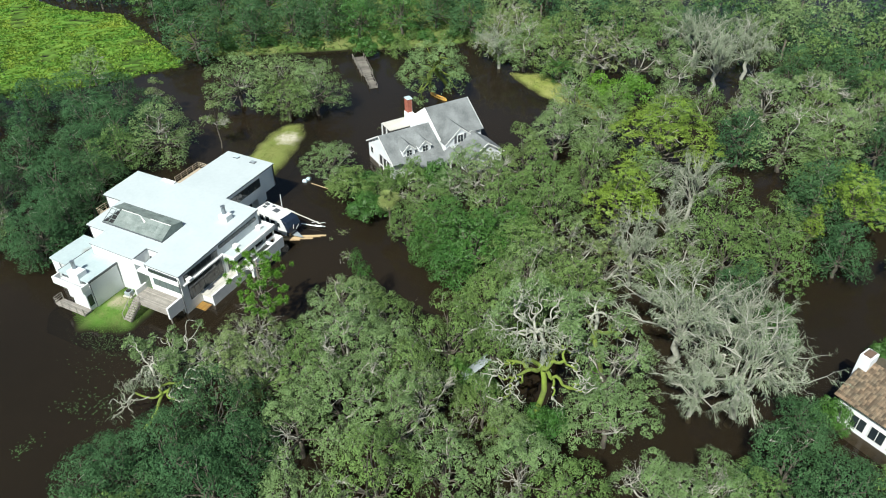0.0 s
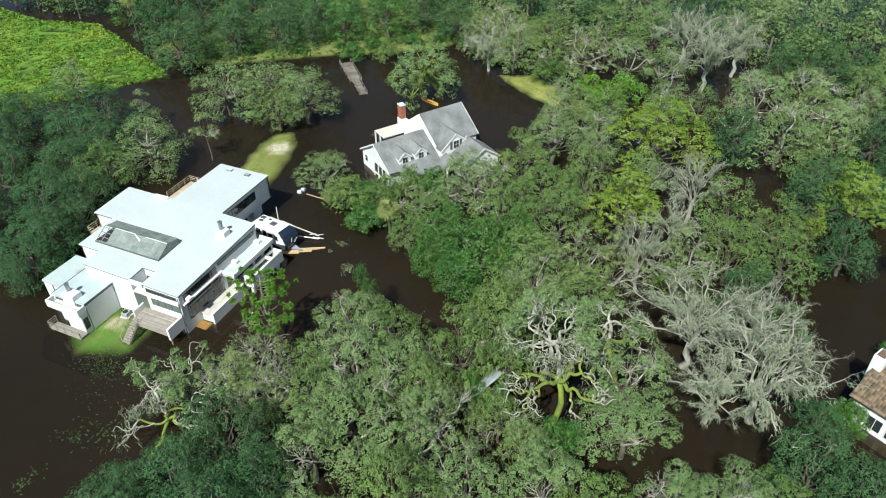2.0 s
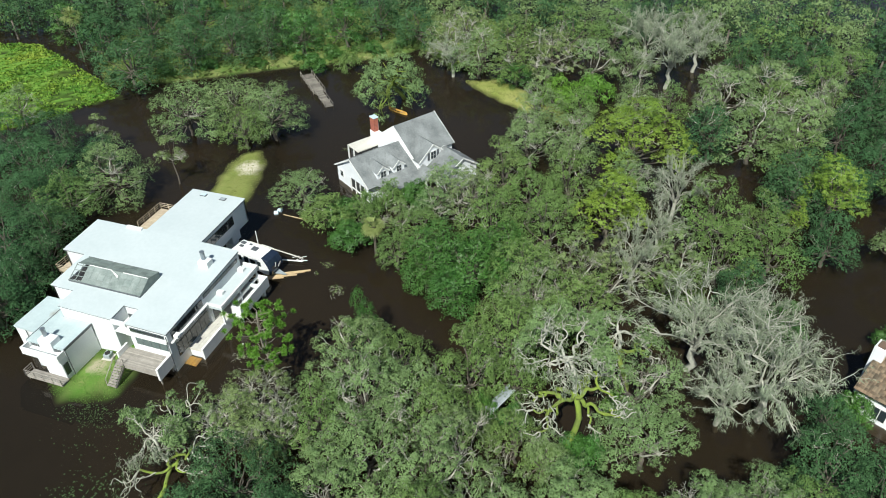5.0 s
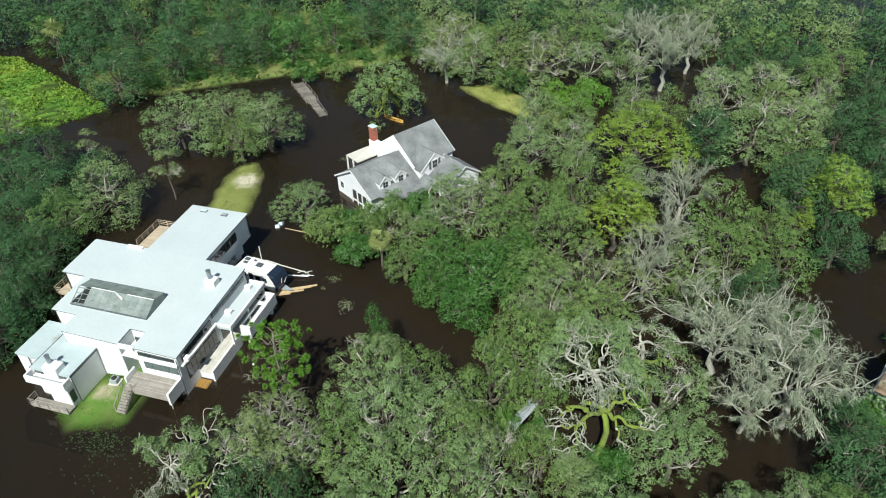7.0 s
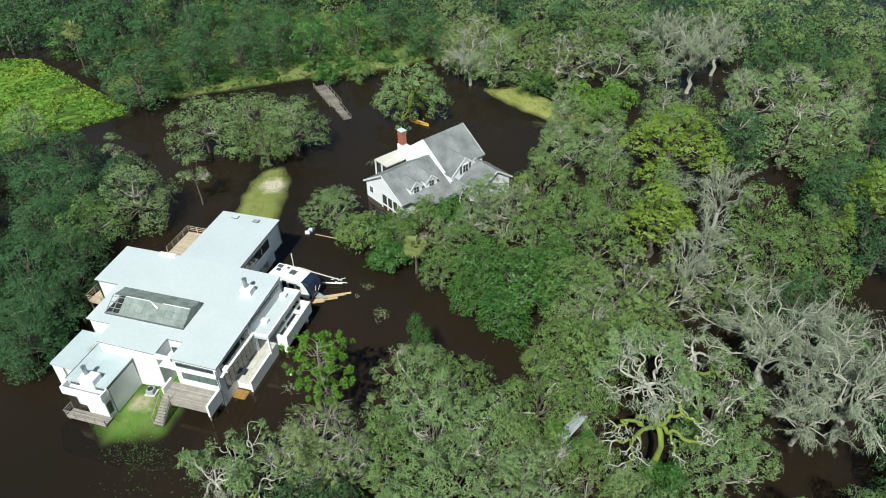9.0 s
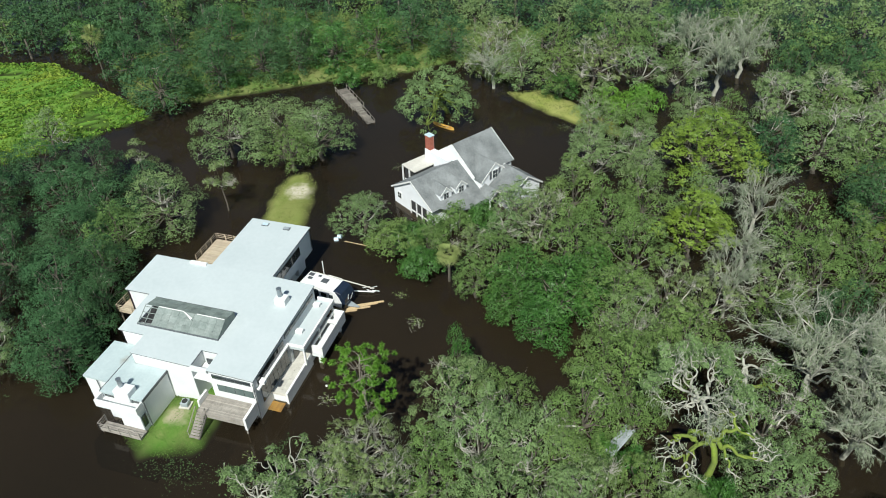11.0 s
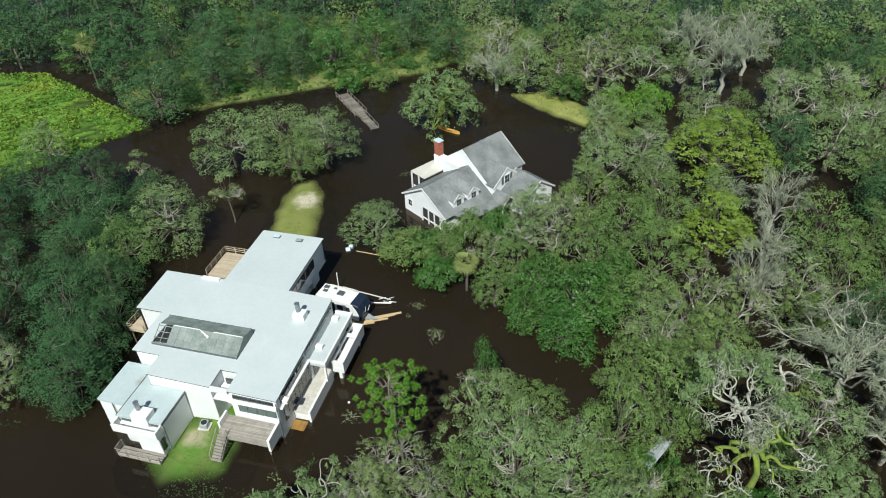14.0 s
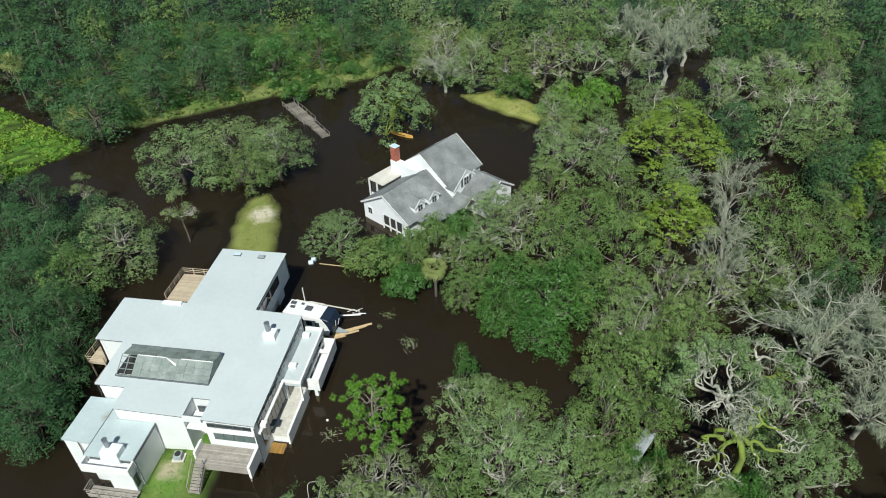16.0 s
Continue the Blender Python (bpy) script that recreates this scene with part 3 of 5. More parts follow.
# Flat dark sheet over the roof, its colour standing for shade under the lattice.
part("well", boxes((-11.0, -9.55, -21.55, -17.95, 6.36, 6.4)), "screen_dark", monitor, "dark sheet painted as the shade inside the open end")
for i in range(4):
    s = i / 3.4
    y, z = -21.75 + (RY + 21.75) * s, 6.38 + (RZ - 6.38) * s
    part("lattice_bar", rod((-11.2, y, z), (-9.5, y, z), 0.05), "pane_old", monitor)
for x in (-11.15, -10.3):
    part("lattice_bar", rod((x, -21.75, 6.38), (x, RY, RZ), 0.05), "pane_old", monitor)
part("ridge_cap", sheet([(-9.4, RY - 0.04, RZ + 0.03), (-6.2, RY - 0.04, RZ + 0.03), (-6.2, RY + 0.04, RZ + 0.05), (-9.4, RY + 0.04, RZ + 0.05)], 0.04), "trim_white", monitor)
part("ridge_cap", sheet([(-6.2, RY - 0.04, RZ + 0.03), (-4.9, RY - 0.75, RZ - 0.32), (-4.9, RY - 0.5, RZ - 0.22), (-6.2, RY + 0.04, RZ + 0.03)], 0.04), "trim_white", monitor, "bent loose ridge strip")
part("ridge_cap", sheet([(-4.5, RY - 0.04, RZ + 0.03), (-1.0, RY - 0.04, RZ + 0.03), (-1.0, RY + 0.04, RZ + 0.05), (-4.5, RY + 0.04, RZ + 0.05)], 0.04), "trim_white", monitor)


def deck(name, label, x0, x1, y0, y1, z, key, rails, along="x", posts=True):
    """A boarded deck on posts with rails along the named sides."""
    d = thing(name, label, "deck")
    part("frame", boxes((x0 + 0.05, x1 - 0.05, y0 + 0.05, y1 - 0.05, z - 0.25, z - 0.045)), key, d)
    n = int((y1 - y0 if along == "x" else x1 - x0) / 0.16)
    for i in range(n):
        if along == "x":
            s = (y1 - y0) / n
            c = (x0, x1, y0 + i * s, y0 + (i + 0.93) * s, z - 0.04, z)
        else:
            s = (x1 - x0) / n
            c = (x0 + i * s, x0 + (i + 0.93) * s, y0, y1, z - 0.04, z)
        part("board", boxes(c), key, d)
    if posts:
        for x in (x0 + 0.2, x1 - 0.2):
            for y in (y0 + 0.2, y1 - 0.2):
                part("post", boxes((x - 0.07, x + 0.07, y - 0.07, y + 0.07, -1.5, z - 0.26)), key, d)
    for side in rails:
        a, b = {"w": ((x0, y0), (x0, y1)), "e": ((x1, y0), (x1, y1)), "s": ((x0, y0), (x1, y0)), "n": ((x0, y1), (x1, y1))}[side]
        a, b = Vector((*a, z)), Vector((*b, z))
        k = max(2, int((b - a).length / 1.2) + 1)
        for i in range(k):
            p = a.lerp(b, i / (k - 1))
            part("rail_post", boxes((p.x - 0.05, p.x + 0.05, p.y - 0.05, p.y + 0.05, z, z + 0.95)), key, d)
        for h in (0.35, 0.65, 0.97):
            part("rail", rod(a + Vector((0, 0, h)), b + Vector((0, 0, h)), 0.045, 4), key, d)
    return d


deck("back_deck", "pale tan timber deck with rails behind the white house", -14.4, -8.6, -6.0, -0.95, 2.7, "wood_tan", "wn")
front_deck = deck("front_deck", "weathered grey timber deck at the house front", -0.6, 5.2, -28.3, -25.86, 2.1, "wood_grey", "")
part("side_wall", boxes((5.22, 5.5, -28.6, -25.9, 1.2, 2.9)), "trim_white", front_deck, "white solid side wall")
part("side_wall", boxes((-0.85, -0.62, -27.6, -25.9, 1.3, 2.8)), "trim_white", front_deck, "white solid side wall")
part("fascia", boxes((0.6, 5.2, -28.4, -28.31, 1.5, 2.2)), "wood_grey", front_deck)
stairs = thing("garden_stairs", "weathered grey timber stairs down to the lawn", "stairs")
for i in range(9):
    y, z = -28.32 - i * 0.24, 1.95 - i * 0.185
    part("tread", boxes((-0.5, 0.5, y - 0.26, y, z - 0.05, z)), "wood_grey", stairs)
for x in (-0.58, 0.52):
    part("stringer", sheet([(x, -28.32, 2.0), (x + 0.07, -28.32, 2.0), (x + 0.07, -30.5, 0.35), (x, -30.5, 0.35)], 0.28), "wood_grey", stairs)
    part("handrail", rod((x, -28.32, 2.9), (x, -30.5, 1.25), 0.05, 4), "wood_grey", stairs)
    for s in (0.0, 0.5, 1.0):
        part("rail_post", rod((x, -28.32 - 2.1 * s, 1.95 - 1.58 * s), (x, -28.32 - 2.1 * s, 2.9 - 1.58 * s), 0.045, 4), "wood_grey", stairs)
deck("tower_deck", "small grey timber deck with a railing over the water", -10.4, -5.3, -32.2, -31.02, 0.5, "wood_grey", "ws")
deck("west_deck", "weathered timber balcony with rails at the west wall", -18.6, -16.4, -17.2, -14.2, 2.5, "wood_tan", "ws")
deck("side_deck", "broken grey timber deck beside the house", -16.3, -13.2, -19.9, -17.2, 2.3, "wood_grey", "", along="y")

ac = thing("air_conditioner", "small pale air conditioning unit on a concrete pad", "air conditioner", at=pose(-3.3, -26.8, 0.45, 0, 0, 8))
part("pad", boxes((-0.62, 0.62, -0.55, 0.55, 0.0, 0.12)), "terrace", ac)
part("cabinet", soft(boxes((-0.42, 0.42, -0.42, 0.42, 0.12, 0.7)), 0.05), "ac_grey", ac)
part("fan_grille", rod((0, 0, 0.7), (0, 0, 0.74), 0.32, 14), "rubber", ac)

# ---- travel trailer and its drawbar ----
rv = thing("travel_trailer", "white travel trailer with a dark navy front cap", "trailer", at=pose(1.25, -5.45, 0.0, 0, 0, -9))
profile = [(0.0, 0.45), (0.0, 2.75), (0.12, 2.9), (5.4, 2.9), (6.1, 2.7), (6.55, 1.9), (6.6, 1.2), (6.35, 0.45)]


def extrude_profile(pts, y0, y1):
    n = len(pts)
    return solid([(x, y0, z) for x, z in pts] + [(x, y1, z) for x, z in pts], [tuple(range(n)), tuple(range(2 * n - 1, n - 1, -1))] + [(i, i + n, (i + 1) % n + n, (i + 1) % n) for i in range(n)])


part("body", soft(extrude_profile(profile[:4] + [(5.4, 0.45)], -1.2, 1.2), 0.06), "rv_white", rv)
part("front_cap", soft(extrude_profile([(5.0, 0.5), (5.0, 2.93), (5.45, 2.91)] + profile[4:], -1.19, 1.19), 0.06), "rv_navy", rv, "dark navy moulded front cap")
for y0, y1 in ((-1.245, -1.192), (1.192, 1.245)):
    part("cap_cheek", extrude_profile([(4.9, 0.47), (4.9, 2.86), (5.35, 2.7), (5.85, 2.0), (6.15, 1.2), (6.0, 0.47)], y0, y1), "rv_white", rv, "white curved side panel of the front cap")
for y, z0, z1 in ((-0.35, 1.5, 2.1), (0.2, 1.2, 1.5), (0.5, 1.45, 1.7)):
    x0, x1 = 6.63 - max(0, z0 - 1.2) * 0.06, 6.63 - max(0, z1 - 1.2) * 0.09
    part("cap_stripe", sheet([(x0, y - 0.08, z0), (x0, y + 0.08, z0), (x1, y + 0.3, z1), (x1, y + 0.14, z1)], 0.02), "rv_white", rv)
for x, y, w, d in ((0.7, 0.6, 0.35, 0.28), (0.9, -0.1, 0.3, 0.22), (3.0, 0.15, 0.45, 0.4), (1.9, 0.7, 0.2, 0.16)):
    part("roof_vent", soft(boxes((x - w, x + w, y - d, y + d, 2.905, 3.02)), 0.03), "flashing", rv)
for x, w, z0, z1 in ((1.2, 0.4, 1.5, 2.3), (2.4, 0.35, 0.6, 2.4), (3.5, 0.4, 1.5, 2.2), (4.6, 0.3, 1.5, 2.2)):
    part("window", boxes((x - w, x + w, -1.24, -1.205, z0, z1)), "glass", rv)
for x in (2.7, 3.6):
    for y in (-1.05, 1.05):
        part("wheel", rod((x, y - 0.1, 0.1), (x, y + 0.1, 0.1), 0.36, 14), "rubber", rv)
part("drawbar", sheet([(6.3, -0.5, 0.5), (7.9, -0.06, 0.45), (7.9, 0.06, 0.45), (6.3, 0.5, 0.5)], 0.12), "ac_grey", rv)

mast = thing("boat_mast", "grey metal boat mast lying beside the trailer", "mast")
part("spar", rod((1.4, -2.9, 1.5), (9.6, -2.9, 0.45), 0.085, 8), "terrace", mast)
part("spar", rod((3.0, -2.5, 1.0), (5.0, -2.7, 0.9), 0.09, 8), "trim_white", mast)
part("post", rod((2.2, -2.2, -0.8), (2.2, -2.2, 3.0), 0.07, 8), "trim_white", mast)
part("spar", rod((6.9, -4.0, 0.4), (9.8, -3.4, 0.35), 0.09, 8), "trim_white", mast)
mast_rng = np.random.default_rng(12)
for _ in range(7):
    p = np.array((9.3, -3.0, 0.35)) + mast_rng.normal(size=3) * (0.7, 0.3, 0.1)
    part("fitting", rod(tuple(p), tuple(p + mast_rng.normal(size=3) * (0.5, 0.4, 0.2)), 0.05, 6), "trim_white", mast)
for a, b, w in (((4.6, -8.2), (11.5, -4.5), 0.22), ((5.0, -8.7), (10.2, -5.9), 0.2), ((6.2, -7.9), (10.9, -5.0), 0.18), ((4.8, -8.9), (8.8, -7.0), 0.2)):
    a, b = Vector(a), Vector(b)
    d = (b - a).normalized()
    s = Vector((-d.y, d.x)) * w / 2
    tagged(part("floating_plank", prism([tuple(a - s), tuple(b - s), tuple(b + s), tuple(a + s)], -0.03, 0.08 + w * 0.2), "plank_pale", None), "long pale timber plank floating on the flood water", "plank", "floating planks")

tanks = thing("plastic_drums", "two pale blue plastic drums adrift on the water", "drum")
part("drum", rod((-0.1, 6.2, 0.1), (0.5, 6.4, 0.16), 0.32, 12), "blue_plastic", tanks)
part("drum", rod((0.1, 7.0, 0.1), (0.7, 7.1, 0.16), 0.32, 12), "blue_plastic", tanks)
tagged(part("floating_pole", rod((1.4, 6.3, 0.05), (5.6, 6.0, 0.1), 0.06), "plank_pale", None), "thin timber pole floating by the shrubs", "pole")
tagged(part("buoy", soft(boxes((10.2, 10.45, -19.9, -19.65, -0.1, 0.2)), 0.08), "trim_white", None), "small white float on the water", "float")

# ---- white farmhouse ----
FO = Vector((4.5, 18.1, 0))
FU, FV = Vector((0.55, 0.835, 0)), Vector((0.835, -0.55, 0))
farm = thing("farmhouse", "white clapboard farmhouse with grey shingle roofs in the flood", "house", at=Matrix(((FV.x, FU.x, 0, FO.x), (FV.y, FU.y, 0, FO.y), (0, 0, 1, 0), (0, 0, 0, 1))))


def gable_roof(parent, u0, u1, v0, v1, eave, ridge, over=0.3, vr=None, axis="u"):
    """Two roof slabs with white rake boards; local x is v, y is u."""
    vr = (v0 + v1) / 2 if vr is None else vr
    P = (lambda v, u, z: (v, u, z)) if axis == "u" else (lambda v, u, z: (u, v, z))
    for ve in (v0, v1):
        s = over * (1 if ve > vr else -1)
        k = (ridge - eave) / abs(ve - vr)
        part("roof", sheet([P(ve + s, u0 - over, eave - k * over), P(ve + s, u1 + over, eave - k * over), P(vr, u1 + over, ridge), P(vr, u0 - over, ridge)], 0.14), "asphalt_shingle", parent, "weathered grey shingle slope")
        for uu in (u0 - over - 0.07, u1 + over + 0.004):
            a, b = P(ve + s, uu, eave - k * over + 0.03), P(vr, uu, ridge + 0.03)
            a2, b2 = P(ve + s, uu + 0.066, eave - k * over + 0.03), P(vr, uu + 0.066, ridge + 0.03)
            part("rake_board", sheet([a, a2, b2, b], 0.24), "trim_white", parent)


def gabled_walls(parent, u0, u1, v0, v1, eave, ridge, vr=None, axis="u", low=-1.0):
    vr = (v0 + v1) / 2 if vr is None else vr
    P = (lambda v, u, z: (v, u, z)) if axis == "u" else (lambda v, u, z: (u, v, z))
    e, r = eave - 0.15, ridge - 0.15
    pts = [(v0, low), (v1, low), (v1, e), (vr, r), (v0, e)]
    n = 5
    bm = solid([P(v, u0, z) for v, z in pts] + [P(v, u1, z) for v, z in pts], [(0, 1, 2, 3, 4), (9, 8, 7, 6, 5)] + [(i, i + n, (i + 1) % n + n, (i + 1) % n) for i in range(n)])
    return part("wall", bm, "siding", parent, "white clapboard wall")


def small_window(parent, x, y, z, w, h, axis):
    d = 0.05
    if axis == "v":
        win = part("window", boxes((x - 0.02, x + d, y - w / 2 - 0.08, y + w / 2 + 0.08, z - 0.08, z + h + 0.08)), "trim_white", parent)
        for i in (0, 1):
            for j in (0, 1):
                part("pane", boxes((x + d + 0.002, x + d + 0.02, y - w / 2 + i * w / 2 + 0.03, y + i * w / 2 - 0.03, z + j * h / 2 + 0.03, z + (j + 1) * h / 2 - 0.03)), "glass", win)
    else:
        win = part("window", boxes((x - w / 2 - 0.08, x + w / 2 + 0.08, y - d, y + 0.02, z - 0.08, z + h + 0.08)), "trim_white", parent)
        for i in (0, 1):
            for j in (0, 1):
                part("pane", boxes((x - w / 2 + i * w / 2 + 0.03, x + i * w / 2 - 0.03, y - d - 0.02, y - d - 0.002, z + j * h / 2 + 0.03, z + (j + 1) * h / 2 - 0.03)), "glass", win)


gabled_walls(farm, 0.3, 9.1, 0.3, 9.4, 2.95, 5.7, vr=4.9)
gable_roof(farm, 0.3, 8.9, 0.3, 9.7, 2.95, 5.75, vr=4.9)
gabled_walls(farm, 9.3, 17.2, -1.2, 8.4, 4.3, 7.65, vr=3.4)
gable_roof(farm, 9.68, 17.2, -1.2, 8.4, 4.3, 7.7, vr=3.4)
part("roof", sheet([(9.99, 1.6, 2.76), (11.5, 3.0, 2.12), (12.1, 6.4, 1.88), (12.1, 9.6, 1.88), (9.99, 9.6, 2.76)], 0.12), "asphalt_shingle", farm, "weathered grey shingle slope")
part("wall", boxes((-1.9, 3.7, 8.2, 9.26, 2.9, 5.3)), "siding", farm, "white upper wall beside the chimney")
part("porch_rail", boxes((12.25, 12.4, 1.4, 6.3, 0.95, 1.1), (12.28, 12.37, 1.4, 6.3, 0.45, 0.55)), "trim_white", farm)
for u in (1.4, 3.0, 4.7, 6.3):
    part("porch_post", boxes((12.24, 12.42, u - 0.08, u + 0.08, -1.0, 1.3)), "trim_white", farm)
part("porch_floor", boxes((12.4, 14.4, 8.4, 9.9, 0.4, 0.52)), "bark_dark", farm, "dark brown porch floor")
part("front_door", boxes((10.02, 10.1, 9.6, 10.7, 0.6, 2.5)), "rust", farm, "red-brown front door")
gabled_walls(farm, 8.0, 10.0, 9.5, 15.0, 4.0, 6.25, vr=12.2, axis="v", low=-1.0)
gable_roof(farm, 5.0, 9.9, 9.5, 15.0, 4.0, 6.3, vr=12.2, axis="v", over=0.2)
gabled_walls(farm, 10.0, 14.4, 11.4, 17.4, 2.9, 4.9, vr=14.6, axis="v")
gable_roof(farm, 9.9, 14.4, 11.2, 17.6, 2.9, 5.0, vr=14.6, axis="v", over=0.25)
small_window(farm, 10.02, 12.2, 3.7, 1.0, 1.3, "v")
for s in (-1, 1):
    part("shutter", boxes((10.02, 10.08, 12.2 + s * 0.9 - 0.2, 12.2 + s * 0.9 + 0.2, 3.65, 5.05)), "flashing", farm, "dark window shutter")
for u in (3.3, 6.2):
    gabled_walls(farm, 4.9, 9.1, u - 1.05, u + 1.05, 4.35, 5.2, axis="v", low=2.9)
    gable_roof(farm, 4.6, 9.1, u - 1.05, u + 1.05, 4.35, 5.3, axis="v", over=0.15)
    small_window(farm, 9.12, u, 3.3, 0.9, 1.0, "v")
small_window(farm, 1.7, 0.28, 1.2, 0.8, 1.0, "u")
part("porch_opening", boxes((4.6, 8.6, 0.18, 0.296, 0.0, 2.2)), "screen_dark", farm, "dark screened porch opening")
for x in (4.6, 6.0, 7.3, 8.6):
    part("porch_post", boxes((x - 0.1, x + 0.1, 0.05, 0.17, 0.0, 2.3)), "trim_white", farm)
part("porch_rail", boxes((4.6, 8.6, 0.05, 0.15, 0.55, 0.75)), "trim_white", farm)
part("porch_roof", boxes((-3.0, 0.25, 4.3, 9.2, 3.3, 3.45)), "terrace", farm, "flat white porch roof")
for x, y in ((-2.9, 4.4), (-2.9, 6.6), (-2.9, 9.0), (-1.2, 4.4)):
    part("porch_post", boxes((x - 0.1, x + 0.1, y - 0.1, y + 0.1, -1.0, 3.299)), "trim_white", farm)
part("porch_wall", boxes((-2.8, 0.2, 4.6, 9.0, -1.0, 0.9)), "siding", farm)
part("porch_screen", boxes((-2.75, 0.2, 4.7, 8.9, 0.9, 3.29)), "screen_dark", farm)
for u in (9.0, 11.2):
    part("entry_post", boxes((12.3, 12.5, u - 0.1, u + 0.1, -1.0, 2.3)), "trim_white", farm)
gable_roof(farm, 9.9, 12.6, 8.9, 11.3, 2.4, 3.5, axis="v", over=0.15)
chim = part("chimney", boxes((-1.85, -0.75, 8.35, 9.2, -1.0, 7.6)), "mortar", farm, "red brick chimney")
for k in range(34):
    z = 5.0 + k * 0.08
    for i in range(4):
        o = 0.0 if k % 2 else 0.14
        y = 8.33 + i * 0.255 + o * 0.5
        if y + 0.23 < 9.28:
            part("brick", boxes((-0.76, -0.725, y, y + 0.24, z, z + 0.068)), "brick", chim)
    for i in range(4):
        x = -1.87 + i * 0.29 + (0.0 if k % 2 else 0.06)
        part("brick", boxes((x, x + 0.26, 8.32, 8.355, z, z + 0.068)), "brick", chim)
part("chimney_cap", soft(boxes((-1.95, -0.65, 8.25, 9.3, 7.6, 7.75)), 0.04), "blue_plastic", chim)

# ---- tiled house among the trees ----
tiled = thing("tiled_house", "white house with a brown tile roof under trees", "house", at=pose(77.0, -8.6, -0.6, 0, 0, -29))
gb = part("wall", boxes((0.5, 15.5, 0.5, 8.5, -1.0, 3.7)), "siding", tiled)
part("gable_wall", solid([(0.5, 0.5, 3.7), (0.5, 8.5, 3.7), (0.5, 4.5, 6.1), (0.7, 0.5, 3.7), (0.7, 8.5, 3.7), (0.7, 4.5, 6.1)], [(0, 2, 1), (3, 4, 5), (0, 1, 4, 3), (1, 2, 5, 4), (2, 0, 3, 5)]), "siding", tiled)
for y0, y1, sgn in ((0.0, 4.5, 1), (9.0, 4.5, -1)):
    slope = part("roof", sheet([(0.0, y0, 4.0), (16.0, y0, 4.0), (16.0, y1, 6.5), (0.0, y1, 6.5)], 0.12), "clay_tile", tiled, "brown clay tile slope")
    if sgn > 0:
        bm = bmesh.new()
        for r in range(16):
            for c in range(20):
                s0, s1 = r / 16, (r + 1.15) / 16
                x0 = c * 0.3
                ya, za, yb, zb = 4.5 * s0, 4.03 + 2.5 * s0 + 0.03, 4.5 * s1, 4.0 + 2.5 * s1 + 0.01
                v = [bm.verts.new(p) for p in ((x0, ya, za - 0.03), (x0 + 0.15, ya, za + 0.025), (x0 + 0.29, ya, za - 0.03), (x0 + 0.29, yb, zb), (x0 + 0.15, yb, zb + 0.025), (x0, yb, zb))]
                bm.faces.new((v[0], v[1], v[4], v[5]))
                bm.faces.new((v[1], v[2], v[3], v[4]))
        me = bpy.data.meshes.new("roof_tiles")
        bm.to_mesh(me)
        bm.free()
        me.materials.append(MAT["clay_tile"])
        tagged(part("roof_tiles", me, "clay_tile", tiled), kind="stuff")
part("chimney", soft(boxes((-0.4, 0.8, 3.3, 4.9, -1.0, 7.5)), 0.04), "siding", tiled, "white chimney with a tiled top")
part("chimney_top", boxes((-0.2, 0.6, 3.5, 4.7, 7.502, 7.6)), "clay_tile", tiled)
for x in (2.2, 4.2, 6.2):
    win = part("window", boxes((x, x + 1.6, 0.42, 0.5, 1.2, 2.9)), "trim_white", tiled)
    for i in (0, 1):
        part("pane", boxes((x + 0.08 + i * 0.76, x + 0.76 + i * 0.76, 0.39, 0.418, 1.3, 2.8)), "glass", win)

# ---- jetty, canoe ----
jetty = thing("jetty", "half-sunken weathered timber jetty with a low rail", "jetty", at=pose(-19.2, 53.2, 0.35, 0, 0, -47))
for i in range(34):
    w = 1.2 if i < 20 else 0.75
    o = random.uniform(-0.06, 0.06)
    part("board", boxes((i * 0.48, i * 0.48 + 0.42, -w + o, w + o, -0.08 - i * 0.006, -0.02 - i * 0.006)), "wood_old", jetty)
for y in (-1.2, 1.2):
    for i in range(6):
        part("post", rod((i * 1.9, y, -1.6), (i * 1.9, y, 0.75), 0.08), "wood_old", jetty)
    part("rail", rod((0, y, 0.72), (9.6, y, 0.68), 0.06, 4), "wood_old", jetty)
for y in (-0.8, 0.8):
    part("rail", rod((9.7, y, 0.55), (16.0, y, 0.3), 0.06, 4), "wood_old", jetty)
    for i in range(4):
        part("post", rod((9.7 + i * 2.1, y, -1.6), (9.7 + i * 2.1, y, 0.55 - i * 0.08), 0.07), "wood_old", jetty)
canoe = thing("canoe", "orange canoe drifting under a leaning tree", "canoe", at=pose(5.2, 43.2, 0.0, 0, 0, -20))
rows = []
for i in range(13):
    s = i / 6 - 1
    w, h = 0.42 * (1 - s * s) ** 0.6 + 0.01, 0.32 + 0.16 * s * s
    rows.append([(2.3 * s, -w, h), (2.3 * s, -w * 0.75, 0.0), (2.3 * s, w * 0.75, 0.0), (2.3 * s, w, h)])
part("hull", solid([p for r in rows for p in r], [(i * 4 + j, i * 4 + j + 1, i * 4 + j + 5, i * 4 + j + 4) for i in range(12) for j in range(3)]), "orange", canoe)
for x in (-1.0, 0.9):
    part("seat", boxes((x - 0.12, x + 0.12, -0.3, 0.3, 0.22, 0.26)), "wood_tan", canoe)


